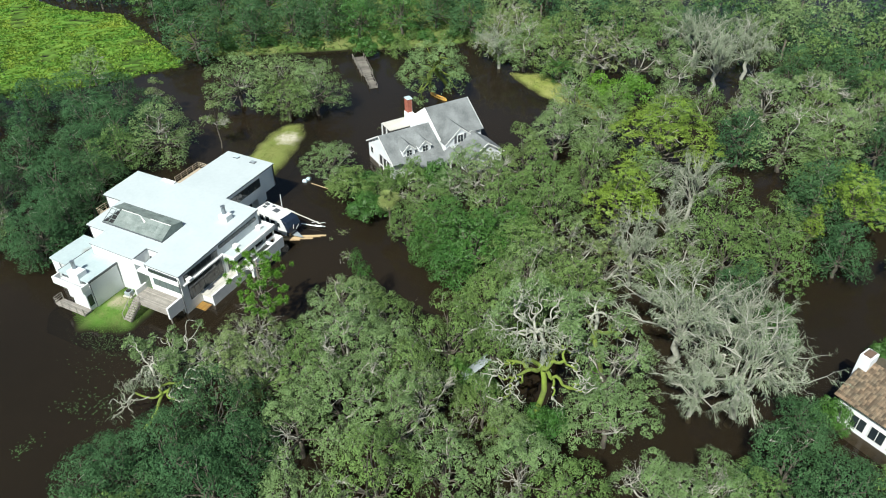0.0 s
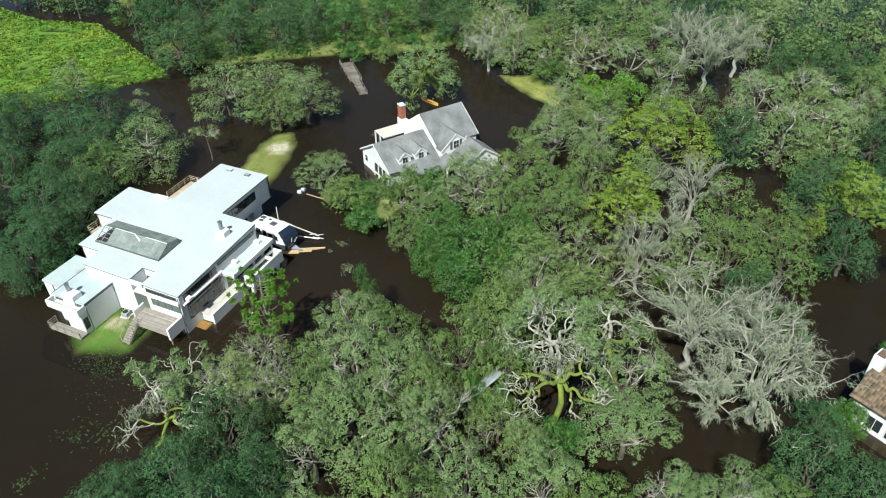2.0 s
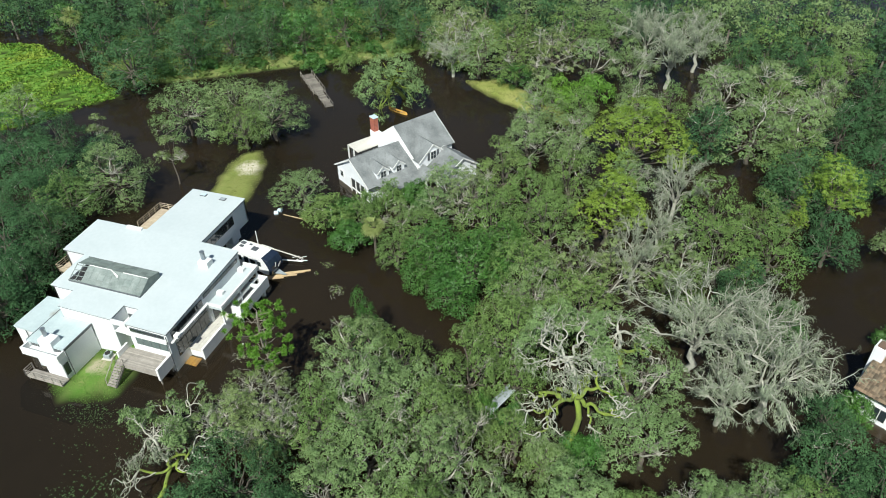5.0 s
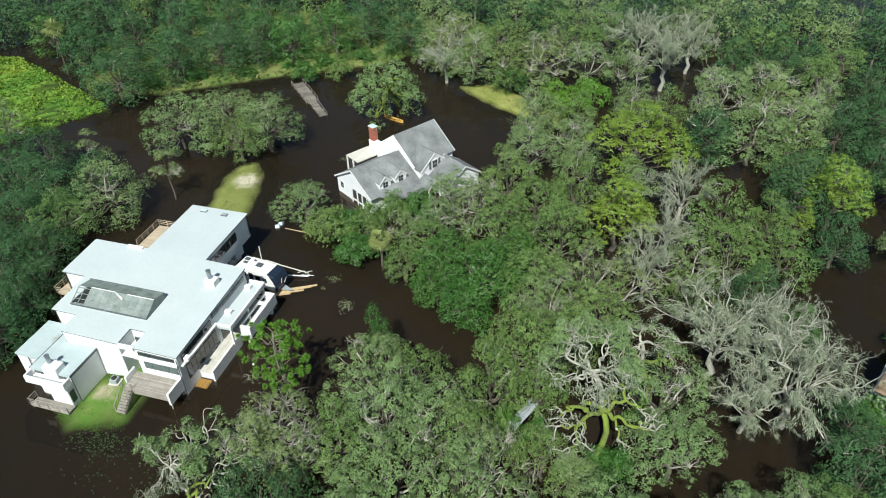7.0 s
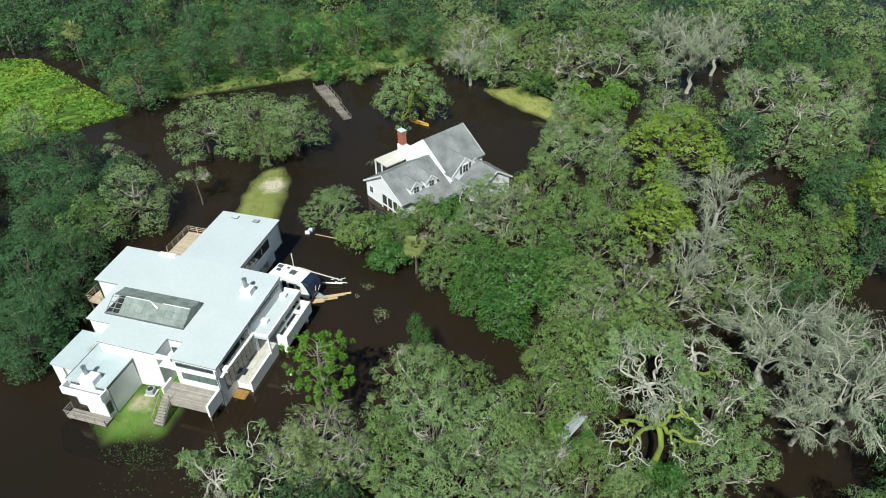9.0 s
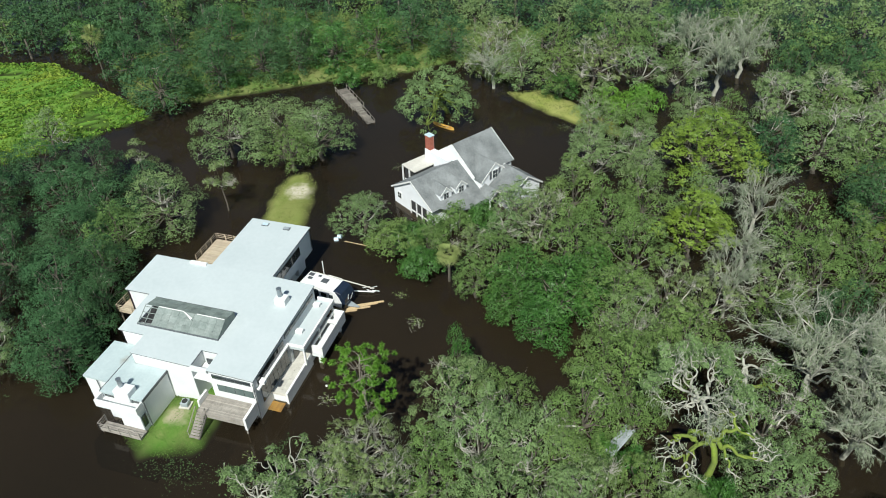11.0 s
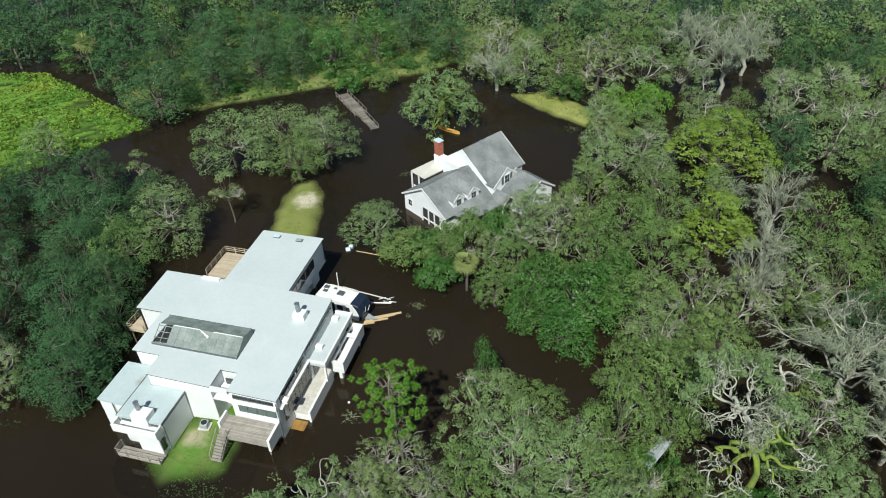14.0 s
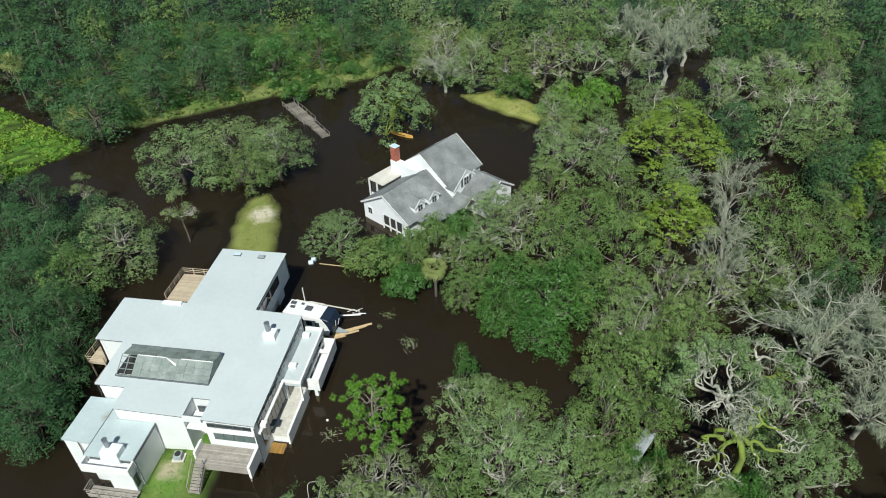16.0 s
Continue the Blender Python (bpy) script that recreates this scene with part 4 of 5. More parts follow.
# ---- trees ----
def leaf_tris(rng, centres, normals, size):
    """Pointed leaf sprays about centres, facing normals."""
    n = len(centres)
    t = rng.normal(size=(n, 3))
    a = np.cross(normals, t)
    a /= np.linalg.norm(a, axis=1, keepdims=True) + 1e-9
    b = np.cross(normals, a)
    s = size * rng.uniform(0.55, 1.4, (n, 1))
    k = rng.uniform(0.35, 0.7, (n, 1))
    bend = normals * s * rng.uniform(-0.5, 0.1, (n, 1))
    return np.stack([centres - a * s - b * s * k, centres - a * s * 0.7 + b * s * k, centres + a * s + bend], 1)


def lobes_of(rng, R, H, lumps=15, tufts=30, low=0.45, swell=0.33, tuft=0.5, gaps=0.12, bare=0, skirt=1.0):
    """Leafy tufts over the billows of a crown, as centres, radii and outward ways, and the billows' own centres and radii."""
    heads = []
    for i in range(lumps):
        q = math.sqrt((i + 0.3) / lumps)
        a = i * 2.39996 + rng.uniform(-0.45, 0.45)
        r = R * 0.8 * q * rng.uniform(0.82, 1.12)
        w = R * swell * rng.uniform(0.65, 1.3)
        z = H * (0.95 - (0.95 - low) * q**2.2) * rng.uniform(0.8, 1.12) - w * 0.8
        heads.append((np.array((r * math.cos(a), r * math.sin(a), z)), w))
    for c, w in [h for h in heads if math.hypot(h[0][0], h[0][1]) > 0.5 * R]:
        for drop in (0.2, 0.36)[: int(skirt + rng.random())]:
            z = c[2] - H * drop * rng.uniform(0.8, 1.2)
            if z > H * 0.08:
                heads.append((np.array((c[0] * 1.0 + rng.normal() * 0.3, c[1] + rng.normal() * 0.3, z)), w * rng.uniform(0.7, 0.95)))
    stripped = set(rng.permutation(lumps)[:bare].tolist())
    out = []
    for k, (c, w) in enumerate(heads):
        n = max(8, int(tufts * (w / (R * swell)) ** 2))
        for j in range(n):
            zc = 1 - 1.2 * (j + 0.5) / n
            a = j * 2.39996 + rng.uniform(-0.3, 0.3)
            rr = math.sqrt(max(0.0, 1 - zc * zc))
            d = np.array((rr * math.cos(a), rr * math.sin(a), zc)) + rng.normal(size=3) * 0.1
            p = c + d * w * (1, 1, 0.9) * rng.uniform(0.84, 1.06)
            if rng.random() < (0.7 if k in stripped else gaps):
                continue
            if any(np.linalg.norm((p - c2) / (w2, w2, w2 * 0.9)) < 0.86 for m, (c2, w2) in enumerate(heads) if m != k):
                continue
            out.append((p, tuft * rng.uniform(0.6, 1.35), d))
    return out, heads, stripped


def crown_leaves(rng, lobes, leaf, per, flat=0.7, bottom=-0.35, ragged=0.4, under=0.1):
    """Leaves over every tuft, and a few looser ones below that half close the crown."""
    total = sum(lobe[1] ** 2 for lobe in lobes)
    out = []
    for c, s, *way in lobes:
        n = max(5, int(per * s * s / total))
        d = rng.normal(size=(3 * n + 8, 3))
        d /= np.linalg.norm(d, axis=1, keepdims=True)
        d = d[d[:, 2] > bottom][:n]
        pos = c + d * s * (1.0 - ragged * rng.random((len(d), 1)) ** 0.7) * (1, 1, flat)
        lean = rng.normal(size=3) * 0.18 + (1.0 * way[0] if way else 0.0)
        nrm = d * 0.55 + lean + rng.normal(size=d.shape) * 0.32 + (0, 0, 0.12)
        nrm /= np.linalg.norm(nrm, axis=1, keepdims=True)
        out.append(leaf_tris(rng, pos, nrm, leaf))
        m = int(n * under) + (rng.random() < n * under % 1)
        if m:
            pos = c + rng.normal(size=(m, 3)) * s * (0.6, 0.6, 0.25) - (0, 0, s * 0.8)
            nrm = rng.normal(size=(m, 3)) * 0.4 + (0, 0, 1)
            nrm /= np.linalg.norm(nrm, axis=1, keepdims=True)
            out.append(leaf_tris(rng, pos, nrm, leaf * 1.6))
    return np.concatenate(out)


def bent(rng, a, b, n=5, sway=0.12, lift=0.0):
    a, b = np.array(a, float), np.array(b, float)
    t = np.linspace(0, 1, n)[:, None]
    L = np.linalg.norm(b - a)
    p = a + (b - a) * t + (0, 0, 1) * (lift * L * np.sin(t * math.pi))
    j = rng.normal(size=(n, 3)) * sway * L * np.sin(t * math.pi)
    return p + j


def curl(rng, a, b, amount=0.12, n=12):
    """A smoothly winding line from a to b."""
    a, b = np.array(a, float), np.array(b, float)
    t = np.linspace(0, 1, n)[:, None]
    L = np.linalg.norm(b - a)
    p = a + (b - a) * t
    for k, g in ((1, 1.0), (2, 0.8), (3, 0.5)):
        p = p + rng.normal(size=3) * (np.sin(k * math.pi * t) * amount * L * g * 0.6)
    return p


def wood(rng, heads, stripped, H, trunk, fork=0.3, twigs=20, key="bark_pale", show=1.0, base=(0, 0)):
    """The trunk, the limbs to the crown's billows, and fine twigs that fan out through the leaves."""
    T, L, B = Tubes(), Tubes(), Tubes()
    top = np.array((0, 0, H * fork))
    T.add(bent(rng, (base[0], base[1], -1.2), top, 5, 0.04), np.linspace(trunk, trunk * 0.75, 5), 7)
    for c, w in heads:
        L.add(curl(rng, top + (0, 0, rng.uniform(-0.05, 0.08) * H), c, 0.09, 6), np.linspace(trunk * 0.34, trunk * 0.14, 6), 4)

    def fan(c, w, count, reach):
        for _ in range(count):
            d = rng.normal(size=3) * (1, 1, 0.5) + (0, 0, 0.75)
            d /= np.linalg.norm(d)
            k = rng.uniform(0.013, 0.028) * show
            line = curl(rng, c + (0, 0, -0.2 * w), c + d * w * (1, 1, 0.85) * rng.uniform(0.85, reach), 0.14, 7)
            B.add(line, np.linspace(k * 1.8, k * 0.6, 7), 3)
            for _ in range(3):
                s = line[int(rng.integers(3, 7))]
                B.add(curl(rng, s, s + (d + rng.normal(size=3) * (0.7, 0.7, 0.35)) * w * rng.uniform(0.2, 0.42), 0.14, 4), np.linspace(k * 0.8, k * 0.4, 4), 3)

    for i in stripped:
        B.add(curl(rng, top, heads[i][0], 0.1, 8), np.linspace(trunk * 0.4, 0.06 * show, 8), 5)
        fan(*heads[i], 11, 1.12)
    for i in rng.integers(len(heads), size=max(1, twigs)):
        fan(*heads[i], 1, 1.08)
    # Trunk and limbs under pale twigs take the dark tone as painted crown shade.
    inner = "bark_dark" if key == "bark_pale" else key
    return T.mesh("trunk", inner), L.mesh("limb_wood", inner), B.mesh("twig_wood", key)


RECIPES = {}


def recipe(kind, seed, R, H, leaf, per, leaf_key, lumps=14, tufts=26, low=0.4, swell=0.31, tuft=0.44, gaps=0.14, bare=0, trunk=0.4, twigs=20, bark="bark_pale", ragged=0.28, fork=0.25, show=1.0, base=(0, 0), under=0.06, flat=0.7, moss=0, skirt=0.5):
    rng = np.random.default_rng(seed)
    lb, heads, stripped = lobes_of(rng, R, H, lumps, tufts, low, swell, tuft, gaps, bare, skirt)
    crown = leaf_mesh("crown", crown_leaves(rng, lb, leaf, per, flat, -0.35, ragged, under), leaf_key)
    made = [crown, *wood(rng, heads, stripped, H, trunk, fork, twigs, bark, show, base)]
    if moss:
        pick = rng.integers(len(lb), size=moss)
        at = np.array([lb[i][0] + lb[i][2] * lb[i][1] * 0.5 for i in pick]) + rng.normal(size=(moss, 3)) * (0.3, 0.3, 0.15)
        fall = (rng.normal(size=(moss, 3)) * (0.5, 0.5, 0.3) + (0, 0, -0.45)) * rng.uniform(0.3, 0.9, (moss, 1))
        side = rng.normal(size=(moss, 3)) * (1, 1, 0.2)
        side *= rng.uniform(0.012, 0.03, (moss, 1)) * leaf / 0.1 / np.linalg.norm(side, axis=1, keepdims=True)
        made.append(leaf_mesh("moss", np.stack([at - side, at + side, at + fall], 1), "hanging_moss"))
    RECIPES.setdefault(kind, []).append((R, H, tuple(made)))


for s in range(4):
    recipe("sage", 10 + s, 6.0, 11.5, 0.095, 11000, "leaf_sage", bare=(4, 2, 3, 1)[s], twigs=(26, 18, 30, 14)[s], moss=(900, 500, 700, 300)[s], show=1.2)
for s in range(4):
    recipe("oak", 20 + s, 6.0, 11.5, 0.095, 11000, "leaf_oak", lumps=15, bare=(1, 0, 2, 0)[s], twigs=(14, 8, 12, 6)[s], moss=(200, 0, 300, 100)[s], gaps=0.1)
for s in range(3):
    recipe("grove", 25 + s, 6.0, 11.5, 0.105, 10500, ("leaf_sage", "leaf_oak", "leaf_sage")[s], low=0.42, skirt=1.8, lumps=16, bare=(2, 1, 1)[s], twigs=(16, 10, 14)[s], tuft=0.52, bark="bark_pale")
for s in range(3):
    recipe("dark", 30 + s, 6.0, 11.5, 0.11, 9500, "leaf_dark", low=0.4, skirt=1.6, twigs=(10, 4, 2)[s], tuft=0.55, under=0.15)
for s in range(3):
    recipe("bright", 50 + s, 5.0, 10.5, 0.12, 7000, "leaf_bright", lumps=13, skirt=1.6, low=0.4, twigs=1, bark="bark_dark", tuft=0.5, under=0.15, gaps=0.05, ragged=0.3)
for s in range(2):
    recipe("lime", 60 + s, 5.0, 12.5, 0.10, 12000, "leaf_lime", lumps=20, skirt=0, tufts=26, swell=0.27, low=0.5, twigs=10, bark="bark_pale", tuft=0.5, ragged=0.8, gaps=0.15)
for s in range(3):
    recipe("olive", 70 + s, 5.5, 10.0, 0.09, 8500, "leaf_olive", bare=(5, 4, 6)[s], twigs=30, show=1.15, ragged=0.8, gaps=0.25, under=0.08, moss=900)


def pine_recipe(seed, R, H):
    """A young pine: a bare leaning trunk with crooked limbs, each ending in balls of long needles."""
    rng = np.random.default_rng(seed)
    T, L = Tubes(), Tubes()
    stem = curl(rng, (0, 0, -1.2), (0.3, 0.2, H * 0.9), 0.03, 9)
    T.add(stem, np.linspace(0.17, 0.06, 9), 7)
    balls = []
    for i in range(30):
        k = 0.42 + 0.58 * (i + 0.5) / 30
        p = stem[0] + (stem[-1] - stem[0]) * k
        a = i * 2.39996 + rng.uniform(-0.4, 0.4)
        reach = R * (0.35 + 0.75 * math.sin(math.pi * min(1.0, (k - 0.3) * 1.25))) * rng.uniform(0.6, 1.0)
        tip = p + (math.cos(a) * reach, math.sin(a) * reach, 0.35 * reach + rng.uniform(-0.2, 0.5))
        line = curl(rng, p, tip, 0.12, 6)
        L.add(line, np.linspace(0.042, 0.016, 6), 4)
        for j in range(5):
            balls.append(line[3 + int(rng.integers(3))] + rng.normal(size=3) * (0.34, 0.34, 0.16) + (0, 0, 0.12))
    c = np.repeat(np.array(balls), 85, axis=0)
    d = rng.normal(size=c.shape) + (0, 0, 0.5)
    d /= np.linalg.norm(d, axis=1, keepdims=True)
    side = np.cross(d, rng.normal(size=c.shape))
    side *= 0.035 / np.linalg.norm(side, axis=1, keepdims=True)
    tip = c + d * rng.uniform(0.25, 0.42, (len(c), 1))
    RECIPES["pine"] = [(R, H, (leaf_mesh("crown", np.stack([c + d * 0.06 - side, c + d * 0.06 + side, tip], 1), "leaf_pine"), T.mesh("trunk", "bark_pine"), L.mesh("limb_wood", "bark_pine")))]


pine_recipe(80, 2.8, 10.5)
recipe("thin", 85, 2.6, 9.5, 0.10, 2200, "leaf_olive", lumps=8, skirt=0, tufts=14, low=0.45, trunk=0.14, twigs=22, fork=0.45, gaps=0.4, bare=2, under=0.0, show=1.2)
recipe("shrub", 90, 3.4, 4.4, 0.11, 5600, "leaf_bright", lumps=13, tufts=18, low=0.4, tuft=0.42, trunk=0.12, twigs=2, fork=0.1, under=0.15)
recipe("shrub", 91, 3.4, 4.4, 0.10, 5600, "leaf_oak", lumps=13, tufts=18, low=0.4, tuft=0.42, trunk=0.12, twigs=12, fork=0.1, under=0.15)
recipe("lime_shrub", 92, 3.4, 4.4, 0.12, 4200, "leaf_pine", lumps=12, tufts=16, low=0.4, tuft=0.45, trunk=0.12, twigs=3, fork=0.1, under=0.15)
recipe("leaning", 95, 5.2, 7.2, 0.10, 9000, "leaf_sage", lumps=13, low=0.45, trunk=0.35, bare=2, twigs=16, bark="bark_moss", fork=0.5, base=(2.6, 3.0), under=0.1)
# Coarser copies for the woods further off.
for s in range(3):
    recipe("oak_far", 110 + s, 6.0, 11.5, 0.135, 5400, "leaf_oak", tufts=20, tuft=0.6, bare=(1, 0, 2)[s], twigs=(6, 4, 8)[s], moss=(0, 200, 200)[s])
for s in range(3):
    recipe("sage_far", 115 + s, 6.0, 11.5, 0.13, 5400, "leaf_sage", tufts=20, tuft=0.6, bare=(3, 1, 4)[s], twigs=(14, 8, 14)[s], moss=400, show=1.3)
for s in range(3):
    recipe("dark_far", 120 + s, 6.0, 11.5, 0.145, 6000, "leaf_dark", tufts=22, tuft=0.7, skirt=1.5, twigs=(5, 2, 8)[s], low=0.36, under=0.15)
for s in range(2):
    recipe("bright_far", 130 + s, 5.0, 10.5, 0.15, 4000, "leaf_bright", lumps=12, tufts=18, skirt=2.0, twigs=0, bark="bark_dark", tuft=0.6, low=0.36, under=0.15)
for s in range(2):
    recipe("olive_far", 140 + s, 5.5, 10.0, 0.125, 4400, "leaf_olive", tufts=20, tuft=0.55, bare=(5, 4)[s], twigs=24, ragged=0.7, gaps=0.2, show=1.3, moss=500)


def draped(kind, seed, R, H, limbs, moss, trunk=0.45, droop=0.8):
    """A leafless tree: forked pale limbs hung with grey moss."""
    rng = np.random.default_rng(seed)
    T, B = Tubes(), Tubes()
    top = np.array((0, 0, H * 0.35))
    T.add(bent(rng, (0, 0, -1.2), top, 5, 0.05), np.linspace(trunk, trunk * 0.8, 5), 8)
    ends = []
    for i in range(limbs):
        a = i * 2.39996 + rng.uniform(-0.3, 0.3)
        r = R * math.sqrt((i + 0.6) / limbs) * rng.uniform(0.75, 1.05)
        tip = np.array((r * math.cos(a), r * math.sin(a), H * (1.0 - 0.42 * (r / R) ** 2) + rng.uniform(-0.8, 0.5)))
        pts = bent(rng, top + rng.normal(size=3) * 0.25, tip, 7, 0.06, 0.10)
        B.add(pts, np.linspace(trunk * 0.3, 0.06, 7), 5)
        for j in range(7):
            p = pts[2 + int(rng.integers(5))]
            d = (tip - top) * rng.uniform(0.15, 0.38) + rng.normal(size=3) * (1.2, 1.2, 0.6) * R / 8 - (0, 0, 0.25)
            q = bent(rng, p, p + d, 5, 0.08, 0.05)
            B.add(q, np.linspace(0.065, 0.025, 5), 4)
            for k in range(3):
                e = q[1 + int(rng.integers(4))]
                g = bent(rng, e, e + d * rng.uniform(0.15, 0.5) + rng.normal(size=3) * (0.5, 0.5, 0.3), 4, 0.1)
                B.add(g, np.linspace(0.024, 0.01, 4), 3)
                ends += [g[1], g[2], g[3], (e + g[1]) / 2]
            ends += [q[1], q[2], q[3], q[4]]
    E = np.array(ends)
    pick = E[rng.integers(len(E), size=moss)] + rng.normal(size=(moss, 3)) * 0.16
    side = rng.normal(size=(moss, 3)) * (1, 1, 0.15)
    side /= np.linalg.norm(side, axis=1, keepdims=True)
    w = rng.uniform(0.02, 0.055, (moss, 1))
    L = rng.uniform(0.25, 0.95, (moss, 1)) * droop
    out = pick * (1, 1, 0) / (np.linalg.norm(pick[:, :2], axis=1, keepdims=True) + 0.5)
    fall = (rng.normal(size=(moss, 3)) * (0.35, 0.35, 0.2) + out * 0.55 + (0, 0, -0.5)) * L
    blades = np.stack([pick - side * w, pick + side * w, pick + fall], 1)
    RECIPES.setdefault(kind, []).append((R, H, (leaf_mesh("crown", blades, "hanging_moss"), T.mesh("trunk", "bark_grey"), B.mesh("limb_wood", "bark_grey"))))


draped("draped", 200, 8.0, 11.5, 17, 10000)
draped("draped", 201, 7.0, 10.5, 15, 8500)
draped("draped_far", 202, 6.0, 11.0, 10, 6000, droop=1.4)

TREE_WORDS = {
    "oak": ("live_oak", "broad live oak with olive-green billowing crown", "oak trees"),
    "sage": ("grey_oak", "spreading live oak with grey-green leaves and pale bare twigs", "grey-green oak trees"),
    "dark": ("dark_oak", "dense dark green broadleaf tree standing in flood water", "dark broadleaf trees"),
    "bright": ("broadleaf_tree", "dense glossy green broadleaf tree by the water", "glossy broadleaf trees"),
    "lime": ("lime_green_tree", "tall tree with bright yellow-green foliage", "yellow-green trees"),
    "olive": ("sparse_tree", "storm-thinned olive-grey tree with many bare twigs", "thinned trees"),
    "pine": ("pine_tree", "slender young pine with bright green tufts", "pine trees"),
    "thin": ("slender_tree", "slender pale-barked tree with sparse leaves", "slender trees"),
    "shrub": ("shrub", "rounded leafy shrub at the edge of the water", "shrubs"),
    "lime_shrub": ("yellow_shrub", "yellow-green leafy shrub on the bank", "yellow-green shrubs"),
    "grove": ("island_oak", "dense live oak with low grey-green crown in shallow water", "island oaks"),
    "leaning": ("leaning_tree", "low leafy tree leaning over the flood water", "leaning trees"),
    "draped": ("moss_draped_tree", "leafless grey tree draped in hanging moss", "moss-draped trees"),
}
tree_rng = np.random.default_rng(5)
TREES = []


def plant(kind, x, y, radius, height, turn=None, pick=None):
    choices = RECIPES[kind]
    R, H, meshes = choices[int(tree_rng.integers(len(choices))) if pick is None else pick]
    name, label, group = TREE_WORDS[kind.replace("_far", "")]
    tree = tagged(new(name), label, "shrub" if "shrub" in kind else "tree", group)
    a = tree_rng.uniform(0, 2 * math.pi) if turn is None else turn
    tree.matrix_world = Matrix.LocRotScale((x, y, 0), Euler((0, 0, a)), (radius / R, radius / R, height / H * tree_rng.uniform(0.9, 1.12)))
    for me in meshes:
        n = me.name.split(".")[0]
        ob = new(n, me)
        ob.parent = tree
        if n != "trunk":
            tagged(ob, kind="stuff")
    TREES.append((x, y, radius))
    return tree


# Trees that can be told apart: kind, x, y, crown radius, height.
# island grove and the west shore
for row in (
    ("grove", -26.6, 24, 6.6, 11.5), ("grove", -19, 28.2, 7.4, 12.5), ("grove", -11.4, 27, 6.4, 11.5), ("grove", -14.6, 22.6, 4.2, 8.5), ("thin", -19.3, 9.2, 2.6, 10),
    ("grove", -25, 2.6, 6.2, 9), ("grove", -28, -4.2, 5.2, 8.5), ("thin", -36.9, 13.7, 2.2, 8), ("dark", -34.2, 0.6, 6, 9.5),
    ("dark", -33.6, -7.3, 5.6, 9), ("dark", -25.5, -10.8, 4.6, 8.5), ("dark", -27.7, -16.2, 5.6, 9), ("dark", -21.3, -24.5, 5.4, 8.5),
    ("dark", -42.6, 2.8, 5.4, 9), ("dark", -43, 10.8, 4.4, 9),
):
    plant(*row)
# west shore, behind
for row in (
    ("dark", -24.1, -19.2, 4.8, 8), ("dark", -20.4, -21, 3.4, 7.5), ("dark", -19.8, -26.3, 4, 8), ("dark", -21.9, -15.5, 3.4, 7),
    ("dark", -52.8, 9.3, 5.4, 9), ("sage", -59.1, 18.5, 4, 8), ("dark", -32.5, -5.6, 5, 8.5),
):
    plant(*row)
# north shore woods
for row in (
    ("dark_far", -49.6, 37.8, 7.2, 12), ("dark_far", -42.8, 47.6, 6.2, 12), ("dark_far", -36.4, 54, 5.8, 12), ("dark_far", -31, 59.4, 5.4, 12),
    ("bright_far", -24.4, 62.4, 5, 11), ("bright_far", -17.2, 68.4, 5.2, 12), ("dark_far", -11.7, 75.5, 5.6, 11), ("dark_far", -58.3, 55.8, 6.4, 12),
    ("dark_far", -49.8, 62.9, 6.4, 12), ("dark_far", -63.6, 46.7, 5.4, 11), ("bright_far", -79.4, 55.2, 6, 9), ("shrub", -18.2, 55.1, 2.8, 4),
    ("shrub", -12, 58.6, 2.6, 4), ("dark_far", -2.2, 74.1, 6, 11),
):
    plant(*row)
# behind the basin
for row in (
    ("olive_far", 6.5, 67.1, 5, 11), ("sage_far", 15.3, 62.1, 6, 11), ("oak_far", 22.6, 61.7, 5.4, 9), ("oak_far", 20.7, 74.2, 6, 11),
    ("olive_far", 29, 65.3, 6.4, 11), ("oak_far", 30.7, 76.1, 6.4, 12), ("sage_far", 37.5, 66.3, 5.6, 10), ("lime_shrub", 33.1, 53.6, 4.2, 6),
    ("lime_shrub", 39.3, 57.6, 3.6, 6), ("bright_far", 23.6, 60.3, 3.8, 6), ("draped_far", 46.1, 78.1, 6.4, 12), ("draped_far", 51.8, 67.8, 6, 11),
    ("sage_far", 44.9, 67, 5, 9), ("draped_far", 56.3, 77.3, 5.4, 12), ("oak_far", 39.3, 79.8, 6, 12),
):
    plant(*row)
# beside the farmhouse and the channel
for row in (
    ("sage", 3.3, 9.8, 5, 6.2), ("shrub", 9.3, 5.6, 4, 5), ("shrub", 14.7, 2, 3.4, 4.4), ("oak", 14.2, 6, 3.2, 5),
    ("oak", 22.8, -0.6, 3.4, 6.5), ("olive", 19.8, 7.6, 3, 5.5), ("sage", 24.6, 15.6, 5.2, 8), ("olive", 28.7, 13.8, 4.4, 8.5),
    ("oak", 23.9, 4.6, 4.4, 7.5), ("bright", 28.6, -0.6, 5, 9), ("bright", 33.6, -2.6, 5.4, 9.5), ("bright", 37, 1.2, 4.6, 10),
    ("bright", 32.4, -5.8, 3.6, 7), ("bright", 27.6, -2.8, 3.4, 6.5),
):
    plant(*row)
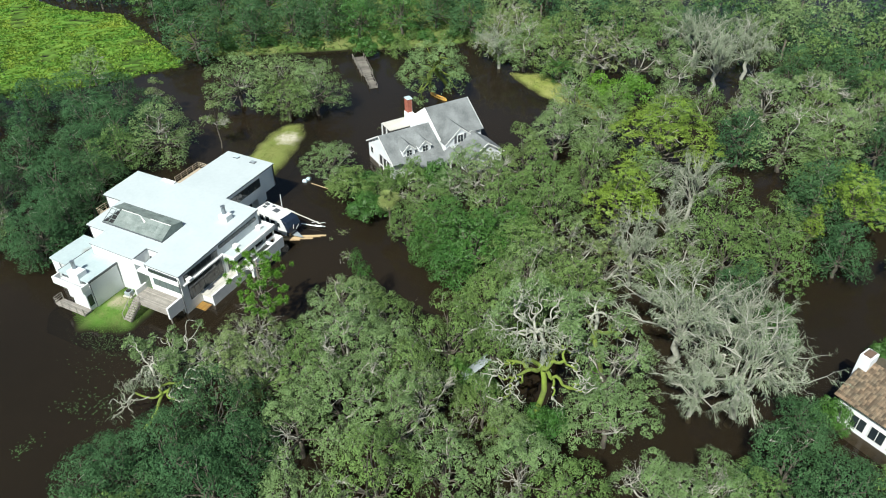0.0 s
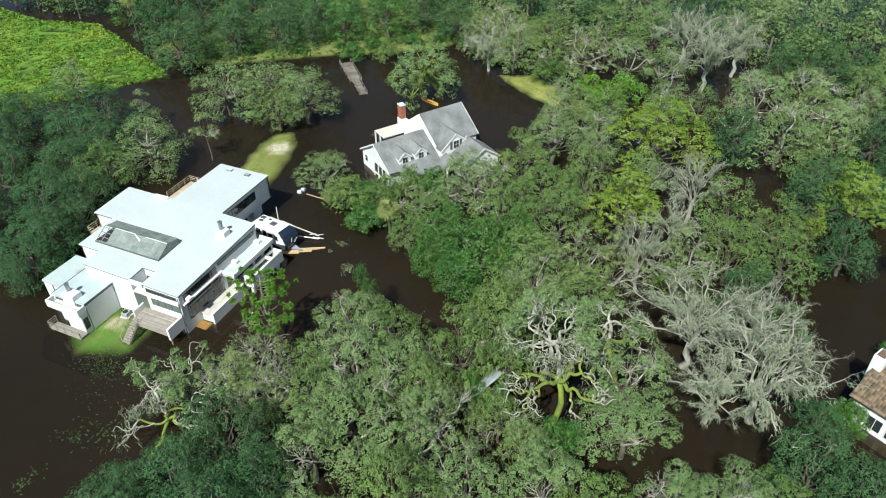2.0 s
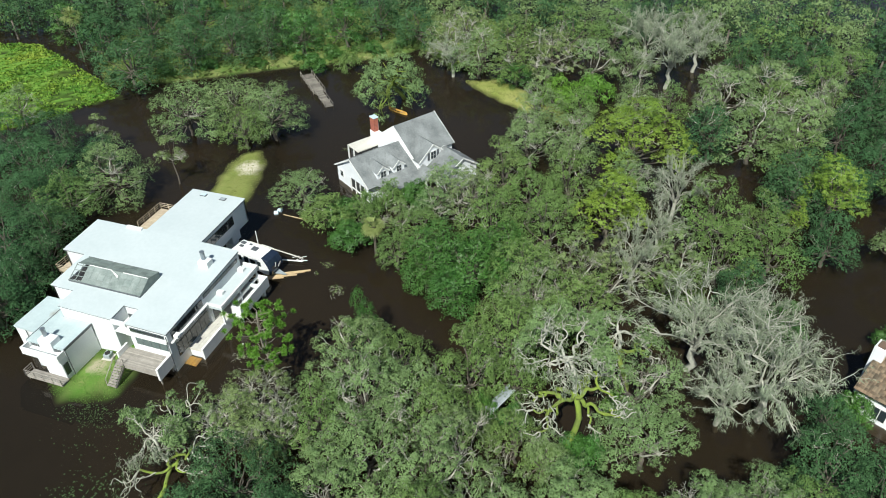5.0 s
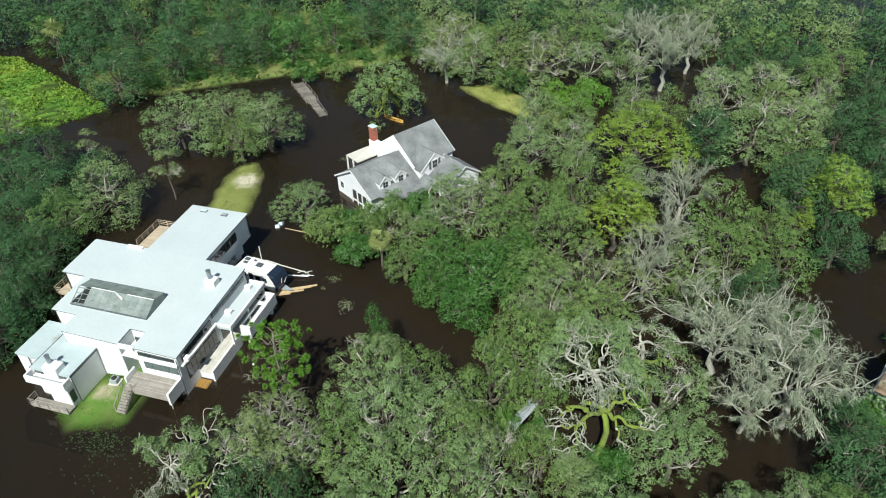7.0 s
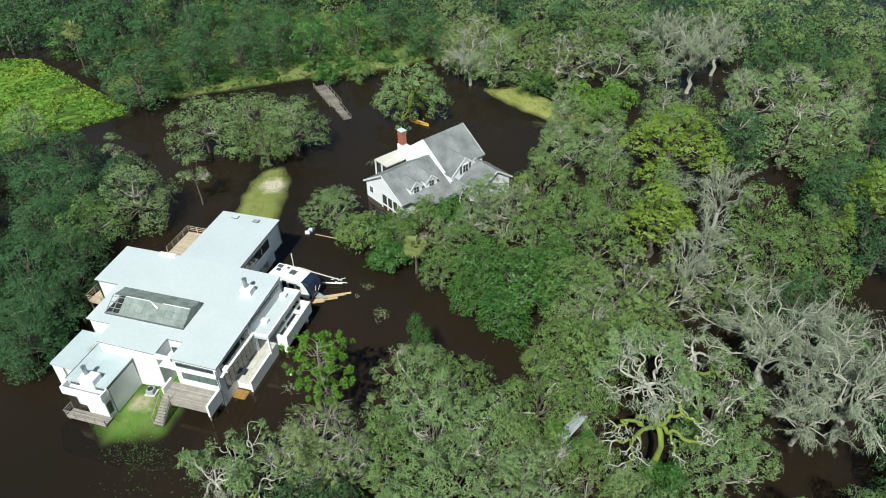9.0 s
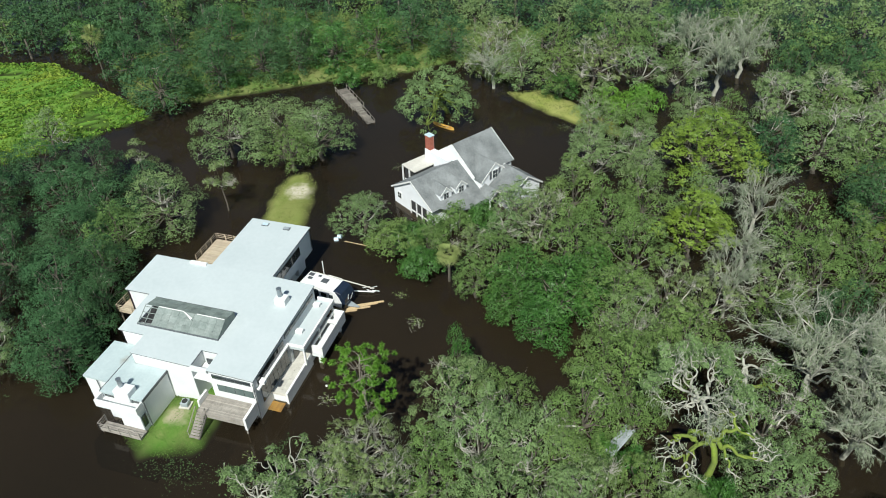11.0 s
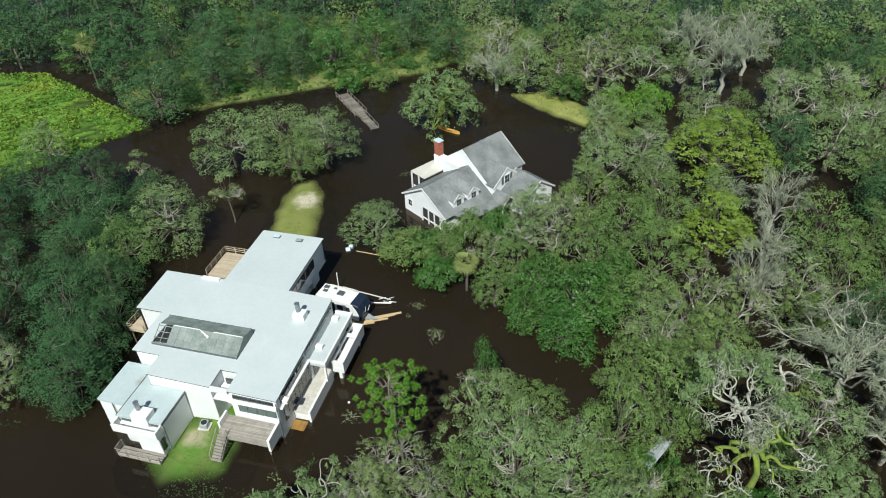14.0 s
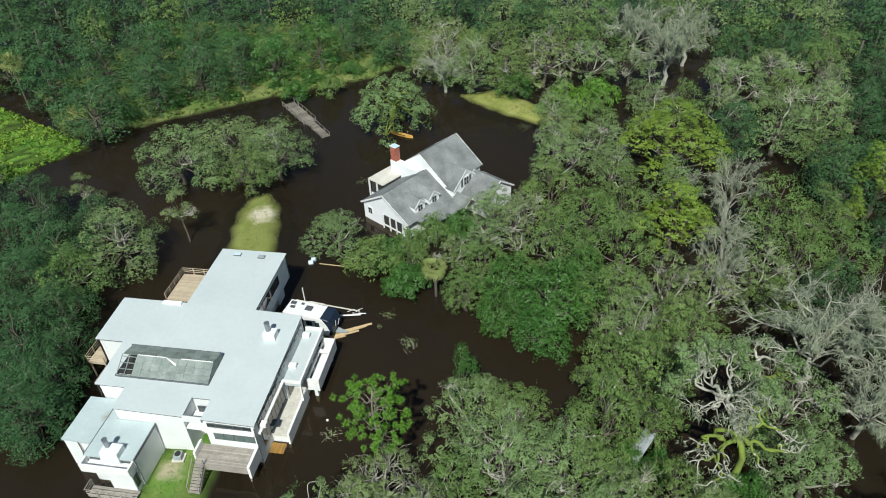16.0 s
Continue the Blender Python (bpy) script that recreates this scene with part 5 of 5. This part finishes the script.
# the great oaks in the middle
for row in (
    ("oak", 33.5, 6.6, 5.4, 10.5), ("sage", 33.7, 28.9, 5.6, 10), ("oak", 37.1, 14.6, 5.8, 11), ("oak", 41.4, 6.4, 5.4, 11.5),
    ("oak", 41.9, 19.4, 4.8, 10.5), ("oak", 32, 19.1, 5, 10), ("sage", 38.8, 36.6, 5.2, 9.5), ("oak", 40.6, -2.6, 5.2, 11.5),
    ("olive", 45.6, -1.3, 5, 11.5), ("olive", 50, 0.4, 4.6, 11), ("oak", 48.5, -5.7, 4.6, 11), ("sage", 42.1, -6, 3.4, 10.5),
    ("oak", 40, -12.6, 4.6, 11.5), ("oak", 42.8, -14.8, 5.6, 12),
):
    plant(*row)
# the great oaks, nearer
for row in (
    ("oak", 39, -20.6, 4.4, 11), ("oak", 43.6, -18.8, 3.6, 10.5), ("shrub", 41.2, -22.6, 1.8, 4.6), ("shrub", 44.2, -22.6, 1.7, 4.8), ("shrub", 42.6, -24.4, 1.5, 3.4), ("oak", 46, -10.7, 3.8, 10), ("olive", 57.1, 5.4, 4.8, 10),
    ("oak", 63.1, 9.2, 4.6, 9.5), ("oak", 58.5, 0.6, 4, 8.5), ("sage", 55.8, -17.2, 5.6, 11.5), ("sage", 57.2, -22.8, 4.8, 10),
    ("olive", 40.4, -29, 4.2, 9.5), ("oak", 45.4, -26, 3, 7.5), ("sage", 48.4, -27.4, 3, 7), ("oak", 37.8, -26.4, 3.8, 10.5),
    ("sage", 39.5, -32.8, 5.2, 11.5),
):
    plant(*row)
# grove between house and channel
for row in (
    ("sage", 26, -21.2, 5.2, 10.5), ("bright", 24.9, -16.2, 2.2, 10), ("oak", 30.8, -19.6, 4, 9.5), ("sage", 30.2, -26.9, 5.4, 11),
    ("sage", 35.4, -27.2, 4.8, 11), ("oak", 26.2, -30.1, 4.8, 10), ("sage", 33.1, -32.9, 5.8, 11.5), ("olive", 19.1, -29.8, 4.8, 9),
    ("olive", 16.7, -32.7, 4.4, 7.5), ("olive", 23.2, -32.7, 4.2, 9.5), ("pine", 18.2, -25.2, 3.2, 12.5),
):
    plant(*row)
# foreground
for row in (
    ("dark", 22.6, -39.4, 5, 11), ("dark", 21.9, -44.7, 5, 10.5), ("dark", 27.7, -46.6, 5.2, 11), ("dark", 18.2, -48.1, 4.8, 8.5),
    ("dark", 28.3, -41.6, 4, 9.5), ("dark", 17.9, -51, 4.4, 7.5), ("sage", 30.9, -37.3, 4.6, 10.5), ("oak", 41.2, -39.9, 5, 11.5),
    ("sage", 45.8, -35.6, 4.6, 11.5),
):
    plant(*row)
# foreground, further east
for row in (
    ("sage", 52.4, -33, 4.6, 11.5), ("oak", 56.7, -33.5, 4.4, 11), ("sage", 63.4, -28.9, 4.2, 9.5), ("sage", 67.3, -27.4, 4.2, 9),
    ("oak", 70.5, -26.1, 4.2, 9.5), ("dark", 73.6, -21.6, 5, 10), ("dark", 77.7, -22.8, 4.8, 10), ("dark", 74.5, -13, 3.2, 6.5),
    ("bright", 70.3, -0.4, 3.2, 6.5),
):
    plant(*row)
# limes and the east woods
for row in (
    ("lime", 49.5, 33.1, 8.2, 12.5), ("lime", 48.2, 13.4, 5.6, 11.5), ("lime", 76.7, 25.5, 4.6, 10.5), ("lime", 72.3, 20.8, 1.8, 8),
    ("draped", 56.6, 21.6, 4.6, 10), ("draped", 55.2, 14, 4, 7), ("sage_far", 62.3, 56.2, 6.6, 11), ("sage_far", 69.9, 62.1, 6.6, 11.5),
    ("sage_far", 66.6, 42.3, 6.6, 11), ("sage_far", 73.3, 45.2, 6.4, 11.5), ("dark_far", 60.4, 41, 5, 10), ("dark_far", 72.5, 27, 5, 11),
    ("oak", 68, 18.4, 4.2, 9), ("dark_far", 73.3, 30.6, 5.6, 10.5), ("oak", 69.3, 12, 4.6, 9),
):
    plant(*row)
# shrubs before the farmhouse
for row in (
    ("shrub", 16.4, 12.2, 2.6, 4.8), ("shrub", 20.2, 13.4, 2.8, 5.2), ("shrub", 13.4, 9.4, 2.8, 4.4), ("shrub", 11.3, 7.0, 3.2, 4), ("sage", 23.9, 10.9, 3.6, 6),
):
    plant(*row)
# low growth round the old oak
for row in (
    ("shrub", 50.9, -24.8, 2.3, 5.0, None, 0), ("shrub", 48.2, -26.6, 2.0, 5.4, None, 1), ("shrub", 49.8, -26.2, 1.7, 5.0, None, 1), ("shrub", 52.4, -24.0, 1.8, 4.4, None, 0), ("lime_shrub", 54.2, -17.2, 1.6, 5.0, None, 0),
):
    plant(*row)
# moss-draped trees, the leaning tree and the shore shrubs
for row in (
    ("draped", 61.0, -7.8, 8.0, 12.0, None, 0), ("draped", 68.2, -13.2, 7.0, 10.5, None, 1), ("draped", 67.4, -4.0, 6.0, 8.5, None, 0), ("draped", 64.4, -15.0, 4.6, 7.5, None, 1),
    ("draped", 10.0, 61.5, 5.4, 8.0, None, 1), ("leaning", 3.8, 44.6, 7.5, 10.0, 0.6, 0), ("draped", 52.8, 3.4, 3.5, 9.0, None, 1),
    ("shrub", 77.2, -10.6, 2.2, 4.4, None, 0), ("shrub", 82.5, 2.6, 2.0, 3.0, None, 0), ("shrub", 84.6, 5.4, 1.9, 3.0, None, 0),
):
    plant(*row)


bush_rng = np.random.default_rng(64)
SHORE = [(-56, 37.5), (-45, 43.5), (-34, 50.5), (-24, 57.8), (-13, 63.5), (-5, 68.5), (0, 75)]
for (ax, ay), (bx, by) in zip(SHORE, SHORE[1:]):
    for _ in range(3):
        k = bush_rng.random()
        plant("shrub", ax + (bx - ax) * k - 1.2 + bush_rng.normal() * 0.8, ay + (by - ay) * k + 1.6 + bush_rng.normal() * 0.8, bush_rng.uniform(1.2, 2.5), bush_rng.uniform(1.8, 3.4))


def twisted(name, label, base, node, arms, fork, limbs, reach, thick, seed, leaves):
    """A broken old oak: mossy trunk and low arms, and a pale fork of winding bare limbs."""
    rng = np.random.default_rng(seed)
    o = np.array((base[0], base[1], 0.0))
    tree = thing(name, label, "tree", at=pose(base[0], base[1], 0))
    node, fork, arms = np.array(node) - o, np.array(fork) - o, [np.array(a) - o for a in arms]
    T, M, P = Tubes(), Tubes(), Tubes()
    T.add(curl(rng, (0, 0, -1.4), node, 0.1, 10), np.linspace(thick, thick * 0.7, 10), 9)
    tips = []

    def grow(tube, start, d, L, r, level):
        line = curl(rng, start, start + d * L, 0.2, 9)
        tube.add(line, np.linspace(r, r * 0.66, 9), 7 if r > 0.1 else 4)
        if level == 0:
            tips.append(line[-1])
            return
        for i in range(3):
            e = d + rng.normal(size=3) * (0.65, 0.65, 0.4)
            e /= np.linalg.norm(e)
            grow(tube if r > 0.19 else P, line[-1] if i < 2 else line[5], e, L * rng.uniform(0.55, 0.85), r * 0.58, level - 1)

    for e in arms:
        L = np.linalg.norm(e - node)
        grow(M, node, (e - node) / L, L, thick * 0.62, 2)
    P.add(curl(rng, node, fork, 0.1, 8), np.linspace(thick * 0.6, thick * 0.5, 8), 8)
    for i in range(limbs):
        a = i * 2 * math.pi / limbs + rng.uniform(-0.4, 0.4)
        grow(P, fork, np.array((math.cos(a) * 0.9, math.sin(a) * 0.9, rng.uniform(0.0, 0.45))), reach * rng.uniform(0.36, 0.5), thick * 0.4, 3)
    part("trunk", T.mesh("trunk", "bark_moss"), "bark_moss", tree, "thick mossy yellow-green trunk")
    tagged(part("mossy_wood", M.mesh("mossy_wood", "bark_moss"), "bark_moss", tree), kind="stuff")
    tagged(part("limb_wood", P.mesh("limb_wood", "bark_grey"), "bark_grey", tree), kind="stuff")
    lb = [(t, rng.uniform(0.35, 0.8)) for t in tips if np.linalg.norm((t - fork)[:2]) > reach * 0.55 and t[2] > fork[2] - 0.6 and t[1] > fork[1] - 0.8]
    tagged(part("crown", leaf_mesh("crown", crown_leaves(rng, lb, 0.12, leaves, 0.6, -0.5, 0.6, 0.1), "leaf_sage"), "leaf_sage", tree), kind="stuff")
    P0 = np.array(tips)[rng.integers(len(tips), size=leaves // 3)] + rng.normal(size=(leaves // 3, 3)) * 0.25
    side = rng.normal(size=P0.shape) * 0.03
    fall = rng.normal(size=P0.shape) * 0.2 - (0, 0, 0.4)
    tagged(part("moss", leaf_mesh("moss", np.stack([P0 - side, P0 + side, P0 + fall], 1), "hanging_moss"), "hanging_moss", tree), kind="stuff")
    TREES.append((base[0], base[1], 4.0))
    return tree


twisted("old_oak", "broken old oak with a moss-covered trunk and pale bare limbs", (50.0, -24.0, 0), (50.2, -22.9, 8.4), [(47.6, -23.6, 8.6), (52.2, -22.4, 9.6), (52.6, -23.6, 7.6), (48.4, -25.0, 7.8), (50.8, -20.8, 9.0)], (48.6, -21.2, 11.2), 6, 5.4, 0.38, 301, 9000)
twisted("fallen_oak", "low mossy oak limbs leaning over the flood water", (13.9, -41.8, 0), (15.0, -39.1, 3.4), [(16.2, -36.8, 4.2), (13.4, -35.6, 4.2), (12.2, -40.2, 3.2), (17.0, -39.2, 3.6)], (12.2, -37.6, 4.6), 6, 3.8, 0.25, 303, 5200)
twisted("mossy_snag", "mossy broken tree among the oaks", (53.6, -16.6, 0), (53.3, -15.6, 8.2), [(51.2, -14.6, 9.0), (55.4, -15.2, 8.6), (53.0, -17.8, 7.6)], (53.0, -14.8, 10.0), 3, 2.8, 0.34, 305, 700)
# A torn roof sheet lies half hidden under the oaks.
tin = thing("roof_sheet", "pale corrugated tin roof wreckage among the oaks", "wreckage", at=pose(42.6, -21.6, 3.6, -24, 12, 140))
for i in range(4):
    x = -0.48 + i * 0.32
    part("sheet", soft(boxes((x - 0.165, x + 0.165, -1.8 + 0.2 * (i % 3), 1.8 - 0.15 * (i % 2), 0.03 * (i % 2), 0.03 * (i % 2) + 0.03)), 0.008), "tin_grey", tin)
for y in (-1.5, 1.4):
    part("leg", boxes((-0.06, 0.06, y - 0.06, y + 0.06, -6.6, 0.0)), "wood_grey", tin)


def palm(x, y, H, seed, size=1.0):
    rng = np.random.default_rng(seed)
    tree = thing("palm_tree", "cabbage palm with drooping yellow-green fronds", "tree", "palm trees", at=pose(x, y, 0))
    T = Tubes()
    T.add([(0, 0, -1.2), (0.05, 0, H * 0.5), (0, 0.05, H)], [0.2, 0.17, 0.19], 8)
    part("trunk", T.mesh("trunk", "bark_dark"), "bark_dark", tree)
    for i in range(34):
        a, e = i * 2.39996, rng.uniform(-0.6, 1.4)
        d = np.array((math.cos(a) * math.cos(e), math.sin(a) * math.cos(e), math.sin(e)))
        s = np.array((-math.sin(a), math.cos(a), 0.0))
        L = 1.5 * size * rng.uniform(0.8, 1.1)
        quads = []
        hub = np.array((0, 0, H)) + d * L * 0.45
        for k in range(11):
            f = (k - 5) / 5 * 1.35
            dirn = d * math.cos(f) + s * math.sin(f)
            tip = hub + dirn * L * 0.62 + (0, 0, -0.22 * L)
            mid = hub + dirn * L * 0.35
            side = np.cross(dirn, (0, 0, 1.0))
            side /= np.linalg.norm(side) + 1e-9
            quads.append([hub, mid - side * 0.06, tip, mid + side * 0.06])
        quads.append([np.array((0, 0, H)), hub - s * 0.02, hub, hub + s * 0.02])
        part("frond", leaf_mesh("frond", np.array(quads), "leaf_palm"), "leaf_palm", tree)


palm(18.5, 1.6, 4.6, 7, 1.15)
palm(-70.5, 47.0, 9.5, 9, 1.6)
TREES.append((18.0, 1.6, 7.0))
TREES.append((-70.5, 47.0, 5.0))
TREES.append((-65.5, 42.5, 4.0))

# The woods fill the rest of the land and flooded ground.
OPEN = [
    [(-90, -140), (-90, -28), (-40, -29), (-19, -30), (-21, -24), (-22, -10), (-18, 4), (-40, 12), (-56, 15), (-75, 9), (-75, 24), (-56, 28), (-50, 36), (-44, 42), (-23, 57), (-13, 62), (-1, 74), (8, 62), (14, 60), (21, 53), (30, 47), (31, 38), (29, 30), (28, 24), (25, 12), (14, 9), (8, 1), (20, -3), (32, -12), (37, -13), (38, -19), (30, -17), (20, -17), (21, -25), (21, -42), (14, -60), (0, -140)],
    [(9, 4), (21.5, -2), (30.8, -6), (34.2, -7.2), (37, -11.3), (37, -16.2), (33.5, -16), (33, -11.5), (30, -9.4), (26, -8.6), (18, -6), (14, -9)],
    MARSH,
    [(-53, 37), (-44, 42), (-23, 57), (-13, 62), (-1, 74), (8, 66), (8, 69), (-3, 80), (-14, 65.5), (-25, 59.5), (-45, 45), (-55, 40)],
    SANDBANK,
    [(44, 58), (45, 68), (50, 71), (57, 63), (54, 58)],
    [(57, 21), (57, 36), (62, 38), (70, 34), (69, 21), (63, 18)],
    [(73, -4), (72, 5), (76, 12), (92, 13), (95, 0), (96, -18), (84, -16), (77, -13)],
    [(69.5, -13), (70.5, -3), (78, -2), (86, -13), (82, -20), (75, -17)],
    [(18.5, -33), (18.5, -21), (23.5, -21), (24.5, -32)],
    [(58, -29), (58, -17), (66, -19), (68, -22), (63, -27)],
    [(25, -42), (27, -37), (34, -37), (35, -42), (30, -44)],
    [(54, -29), (55, -19), (57, -13), (51, -12), (45, -16), (40.5, -16.5), (40.5, -21), (45, -23), (46, -29)],
]


WOODS = [(-122, 24), (-42, -24), (-16, -50), (14, -62), (82, -30), (90, 8), (106, 116), (-122, 116)]


def scatter(seed, x0, x1, y0, y1, gap, test):
    """Spots at least gap apart inside the given bounds, clear of open water and of trees already there."""
    rng = np.random.default_rng(seed)
    pts = np.stack([rng.uniform(x0, x1, 9000), rng.uniform(y0, y1, 9000)], 1)
    ok = test(pts[:, 0], pts[:, 1])
    ok &= edge_distance(pts[:, 0], pts[:, 1], WOODS) > -3
    for poly in OPEN:
        ok &= edge_distance(pts[:, 0], pts[:, 1], poly) < -1.2
    got = [(x, y, r) for x, y, r in TREES]
    spots = []
    for x, y in pts[ok]:
        if all((x - a) ** 2 + (y - b) ** 2 > (0.45 * gap + 0.72 * r) ** 2 for a, b, r in got):
            got.append((x, y, gap * 0.8))
            spots.append((x, y, rng.random(), rng.random()))
    return spots


def near_zone(x, y):
    return (x > -62) & (x < 100) & (y < 78) & (y > -62)


for x, y, a, b in scatter(21, -62, 100, -62, 78, 6.4, near_zone):
    far = "_far" if y > 14 or x < -36 or x > 80 else ""
    if x < -15:
        kind, height = "dark" if a < 0.85 else ("bright" if y > 40 else "sage"), 7.5 + 2.5 * b
    elif y < -20:
        kind, height = ("sage" if a < 0.5 else "oak") if x < 66 else "dark", 8.5 + 2.5 * b
    elif x > 58:
        # The large share of dark crowns here partly stands in for lens fall-off.
        kind, height = "sage" if a < 0.25 else ("dark" if a < 0.8 else "oak"), 8.5 + 2.5 * b
    else:
        kind, height = "oak" if a < 0.5 else ("sage" if a < 0.75 else "olive"), 8.5 + 2.5 * b
    plant(kind + far, x, y, 3.6 + 1.6 * b * a + 0.6 * a, height)

# Far woods: one mass of crowns.
far_rng = np.random.default_rng(77)
far_lobes = [lobes_of(far_rng, 5.6, 11.0, 11, 14, 0.36, 0.34, 0.8)[0] for _ in range(5)]
far_crowns = [crown_leaves(far_rng, lb, 0.2, 1800) for lb in far_lobes]
far_parts = {"leaf_dark": [], "leaf_oak": [], "leaf_sage": []}
far_trunks = Tubes()
spots = scatter(33, -150, 122, -74, 150, 6.8, lambda x, y: ~near_zone(x, y) & (y > 0.35 * np.abs(x - 40) - 75))
for x, y, a, b in spots:
    c = far_crowns[int(a * 4.99)]
    ang, k = b * 6.28, 0.8 + 0.4 * a
    rot = np.array([[math.cos(ang), -math.sin(ang), 0], [math.sin(ang), math.cos(ang), 0], [0, 0, 0.85 + 0.3 * b]])
    shade = (a * 7.3) % 1
    far_parts[("leaf_dark" if shade < 0.88 else "leaf_oak") if x < -10 else ("leaf_sage" if shade < 0.35 else ("leaf_oak" if shade < 0.6 else "leaf_dark"))].append(c @ rot.T * k + (x, y, 0))
    far_trunks.add([(x, y, -1), (x, y, 4.5)], [0.3, 0.2], 5)
far_woods = tagged(new("far_woods"), "distant dark green woods behind the flooded land", "woods", kind="stuff")
for key, some in far_parts.items():
    tagged(part("crowns", leaf_mesh("crowns", np.concatenate(some), key), key, far_woods), kind="stuff")
tagged(part("trunks", far_trunks.mesh("trunks", "bark_dark"), "bark_dark", far_woods), kind="stuff")

# ---- grasses, floating leaves and drift ----
def tufts(name, label, poly, count, size, key, z, seed, category="grass", patchy=False, slope=0):
    """Upright grass tufts over a plan."""
    rng = np.random.default_rng(seed)
    xs, ys = zip(*poly)
    p = np.stack([rng.uniform(min(xs), max(xs), count * 3), rng.uniform(min(ys), max(ys), count * 3)], 1)
    p = p[edge_distance(p[:, 0], p[:, 1], poly) > 0.2][:count]
    if patchy:
        f = np.sin(p[:, 0] * 0.31 + 2.1 * np.sin(p[:, 1] * 0.17)) + np.sin(p[:, 1] * 0.43 + 1.7 * np.sin(p[:, 0] * 0.23)) + rng.normal(size=len(p)) * 0.35
        p = p[f > -1.15]
    n = len(p)
    rise = np.sin(np.clip(edge_distance(p[:, 0], p[:, 1], poly) / slope, 0, 1) * math.pi / 2) if slope else 1
    base = np.concatenate([p, np.full((n, 1), z) * np.reshape(rise, (-1, 1))], 1)
    a = rng.uniform(0, 6.28, n)
    side = np.stack([np.cos(a), np.sin(a), 0 * a], 1) * size * rng.uniform(0.4, 1.0, (n, 1))
    up = np.stack([rng.normal(size=n) * 0.45, rng.normal(size=n) * 0.45, np.ones(n)], 1) * size * rng.uniform(0.5, 1.2, (n, 1))
    q = np.stack([base - side * 0.6, base + side * 0.6, base + side + up, base - side * 0.8 + up * 0.9], 1)
    return tagged(new(name, leaf_mesh(name, q, key)), label, category, kind="stuff")


tufts("marsh_grass", "tall bright green marsh grass", MARSH, 42000, 0.36, "marsh_tuft", 0.06, 41, patchy=True)
tufts("bank_grass", "rough green and straw grass along the bank", BANK, 8000, 0.5, "bank_tuft", 0.35, 42)
tufts("island_grass", "short dry yellow-green grass on the island", ISLAND, 3500, 0.09, "dry_tuft", 0.39, 44, slope=3.2)
tufts("sandbank_grass", "short yellow-green grass on the low bank", SANDBANK, 3500, 0.12, "dry_tuft", 0.39, 45, slope=2.5)
tufts("lawn_grass", "short green lawn grass", LAWN, 7000, 0.06, "lawn_tuft", 0.41, 43, slope=4.5)


def rafts(name, label, cx, cy, rx, ry, count, size, key, seed, category):
    """Flat bits floating on the water about one place."""
    rng = np.random.default_rng(seed)
    p = np.stack([cx + rng.normal(size=count) * rx, cy + rng.normal(size=count) * ry, rng.uniform(0.012, 0.03, count)], 1)
    nrm = rng.normal(size=(count, 3)) * 0.06 + (0, 0, 1)
    nrm /= np.linalg.norm(nrm, axis=1, keepdims=True)
    return tagged(new(name, leaf_mesh(name, leaf_tris(rng, p, nrm, size), key)), label, category, kind="stuff")


for i, (x, y, rx, ry, n, s) in enumerate(((8.0, -41.5, 1.6, 1.2, 110, 0.14), (9.6, -36.6, 1.4, 1.6, 120, 0.13), (4.4, -42.8, 0.9, 0.8, 50, 0.13), (4.6, -49.0, 0.5, 0.9, 50, 0.16), (1.4, -38.4, 2.0, 1.0, 40, 0.1), (0.4, -34.2, 2.2, 1.0, 320, 0.11), (-27.0, -31.5, 1.5, 0.8, 60, 0.15), (9.3, -28.3, 0.35, 0.8, 60, 0.12))):
    rafts("water_weed", "patch of green water weed floating on the flood", x, y, rx, ry, n, s, "weed", 400 + i, "water weed")
for i, (x, y, r, n) in enumerate(((13.3, -2.6, 0.4, 40), (16.7, -7.1, 0.55, 50), (26.4, 48.2, 0.8, 40), (12.6, -4.9, 0.15, 8), (1.9, 27.6, 0.4, 20), (11.4, -21.6, 0.5, 30), (6.5, -30.6, 0.3, 16))):
    drift = thing("driftwood", "small heap of twigs and leaves adrift on the water", "debris", "floating debris")
    rng = np.random.default_rng(500 + i)
    S = Tubes()
    for _ in range(n // 3):
        p = np.array((x, y, 0.04)) + rng.normal(size=3) * (r, r, 0.02)
        d = rng.normal(size=3) * (0.35, 0.35, 0.05) * (0.5 + r)
        S.add(bent(rng, p - d, p + d, 3, 0.08), (0.018, 0.02, 0.012), 4)
    tagged(part("twigs", S.mesh("twigs", "bark_pale" if i % 2 else "bark_dark"), "bark_dark", drift), kind="stuff")
    p = np.array((x, y, 0.05)) + rng.normal(size=(n, 3)) * (r, r, 0.03)
    nrm = rng.normal(size=(n, 3)) * 0.3 + (0, 0, 1)
    tagged(part("leaves", leaf_mesh("leaves", leaf_tris(rng, p, nrm / np.linalg.norm(nrm, axis=1, keepdims=True), 0.12), "leaf_olive"), "leaf_olive", drift), kind="stuff")
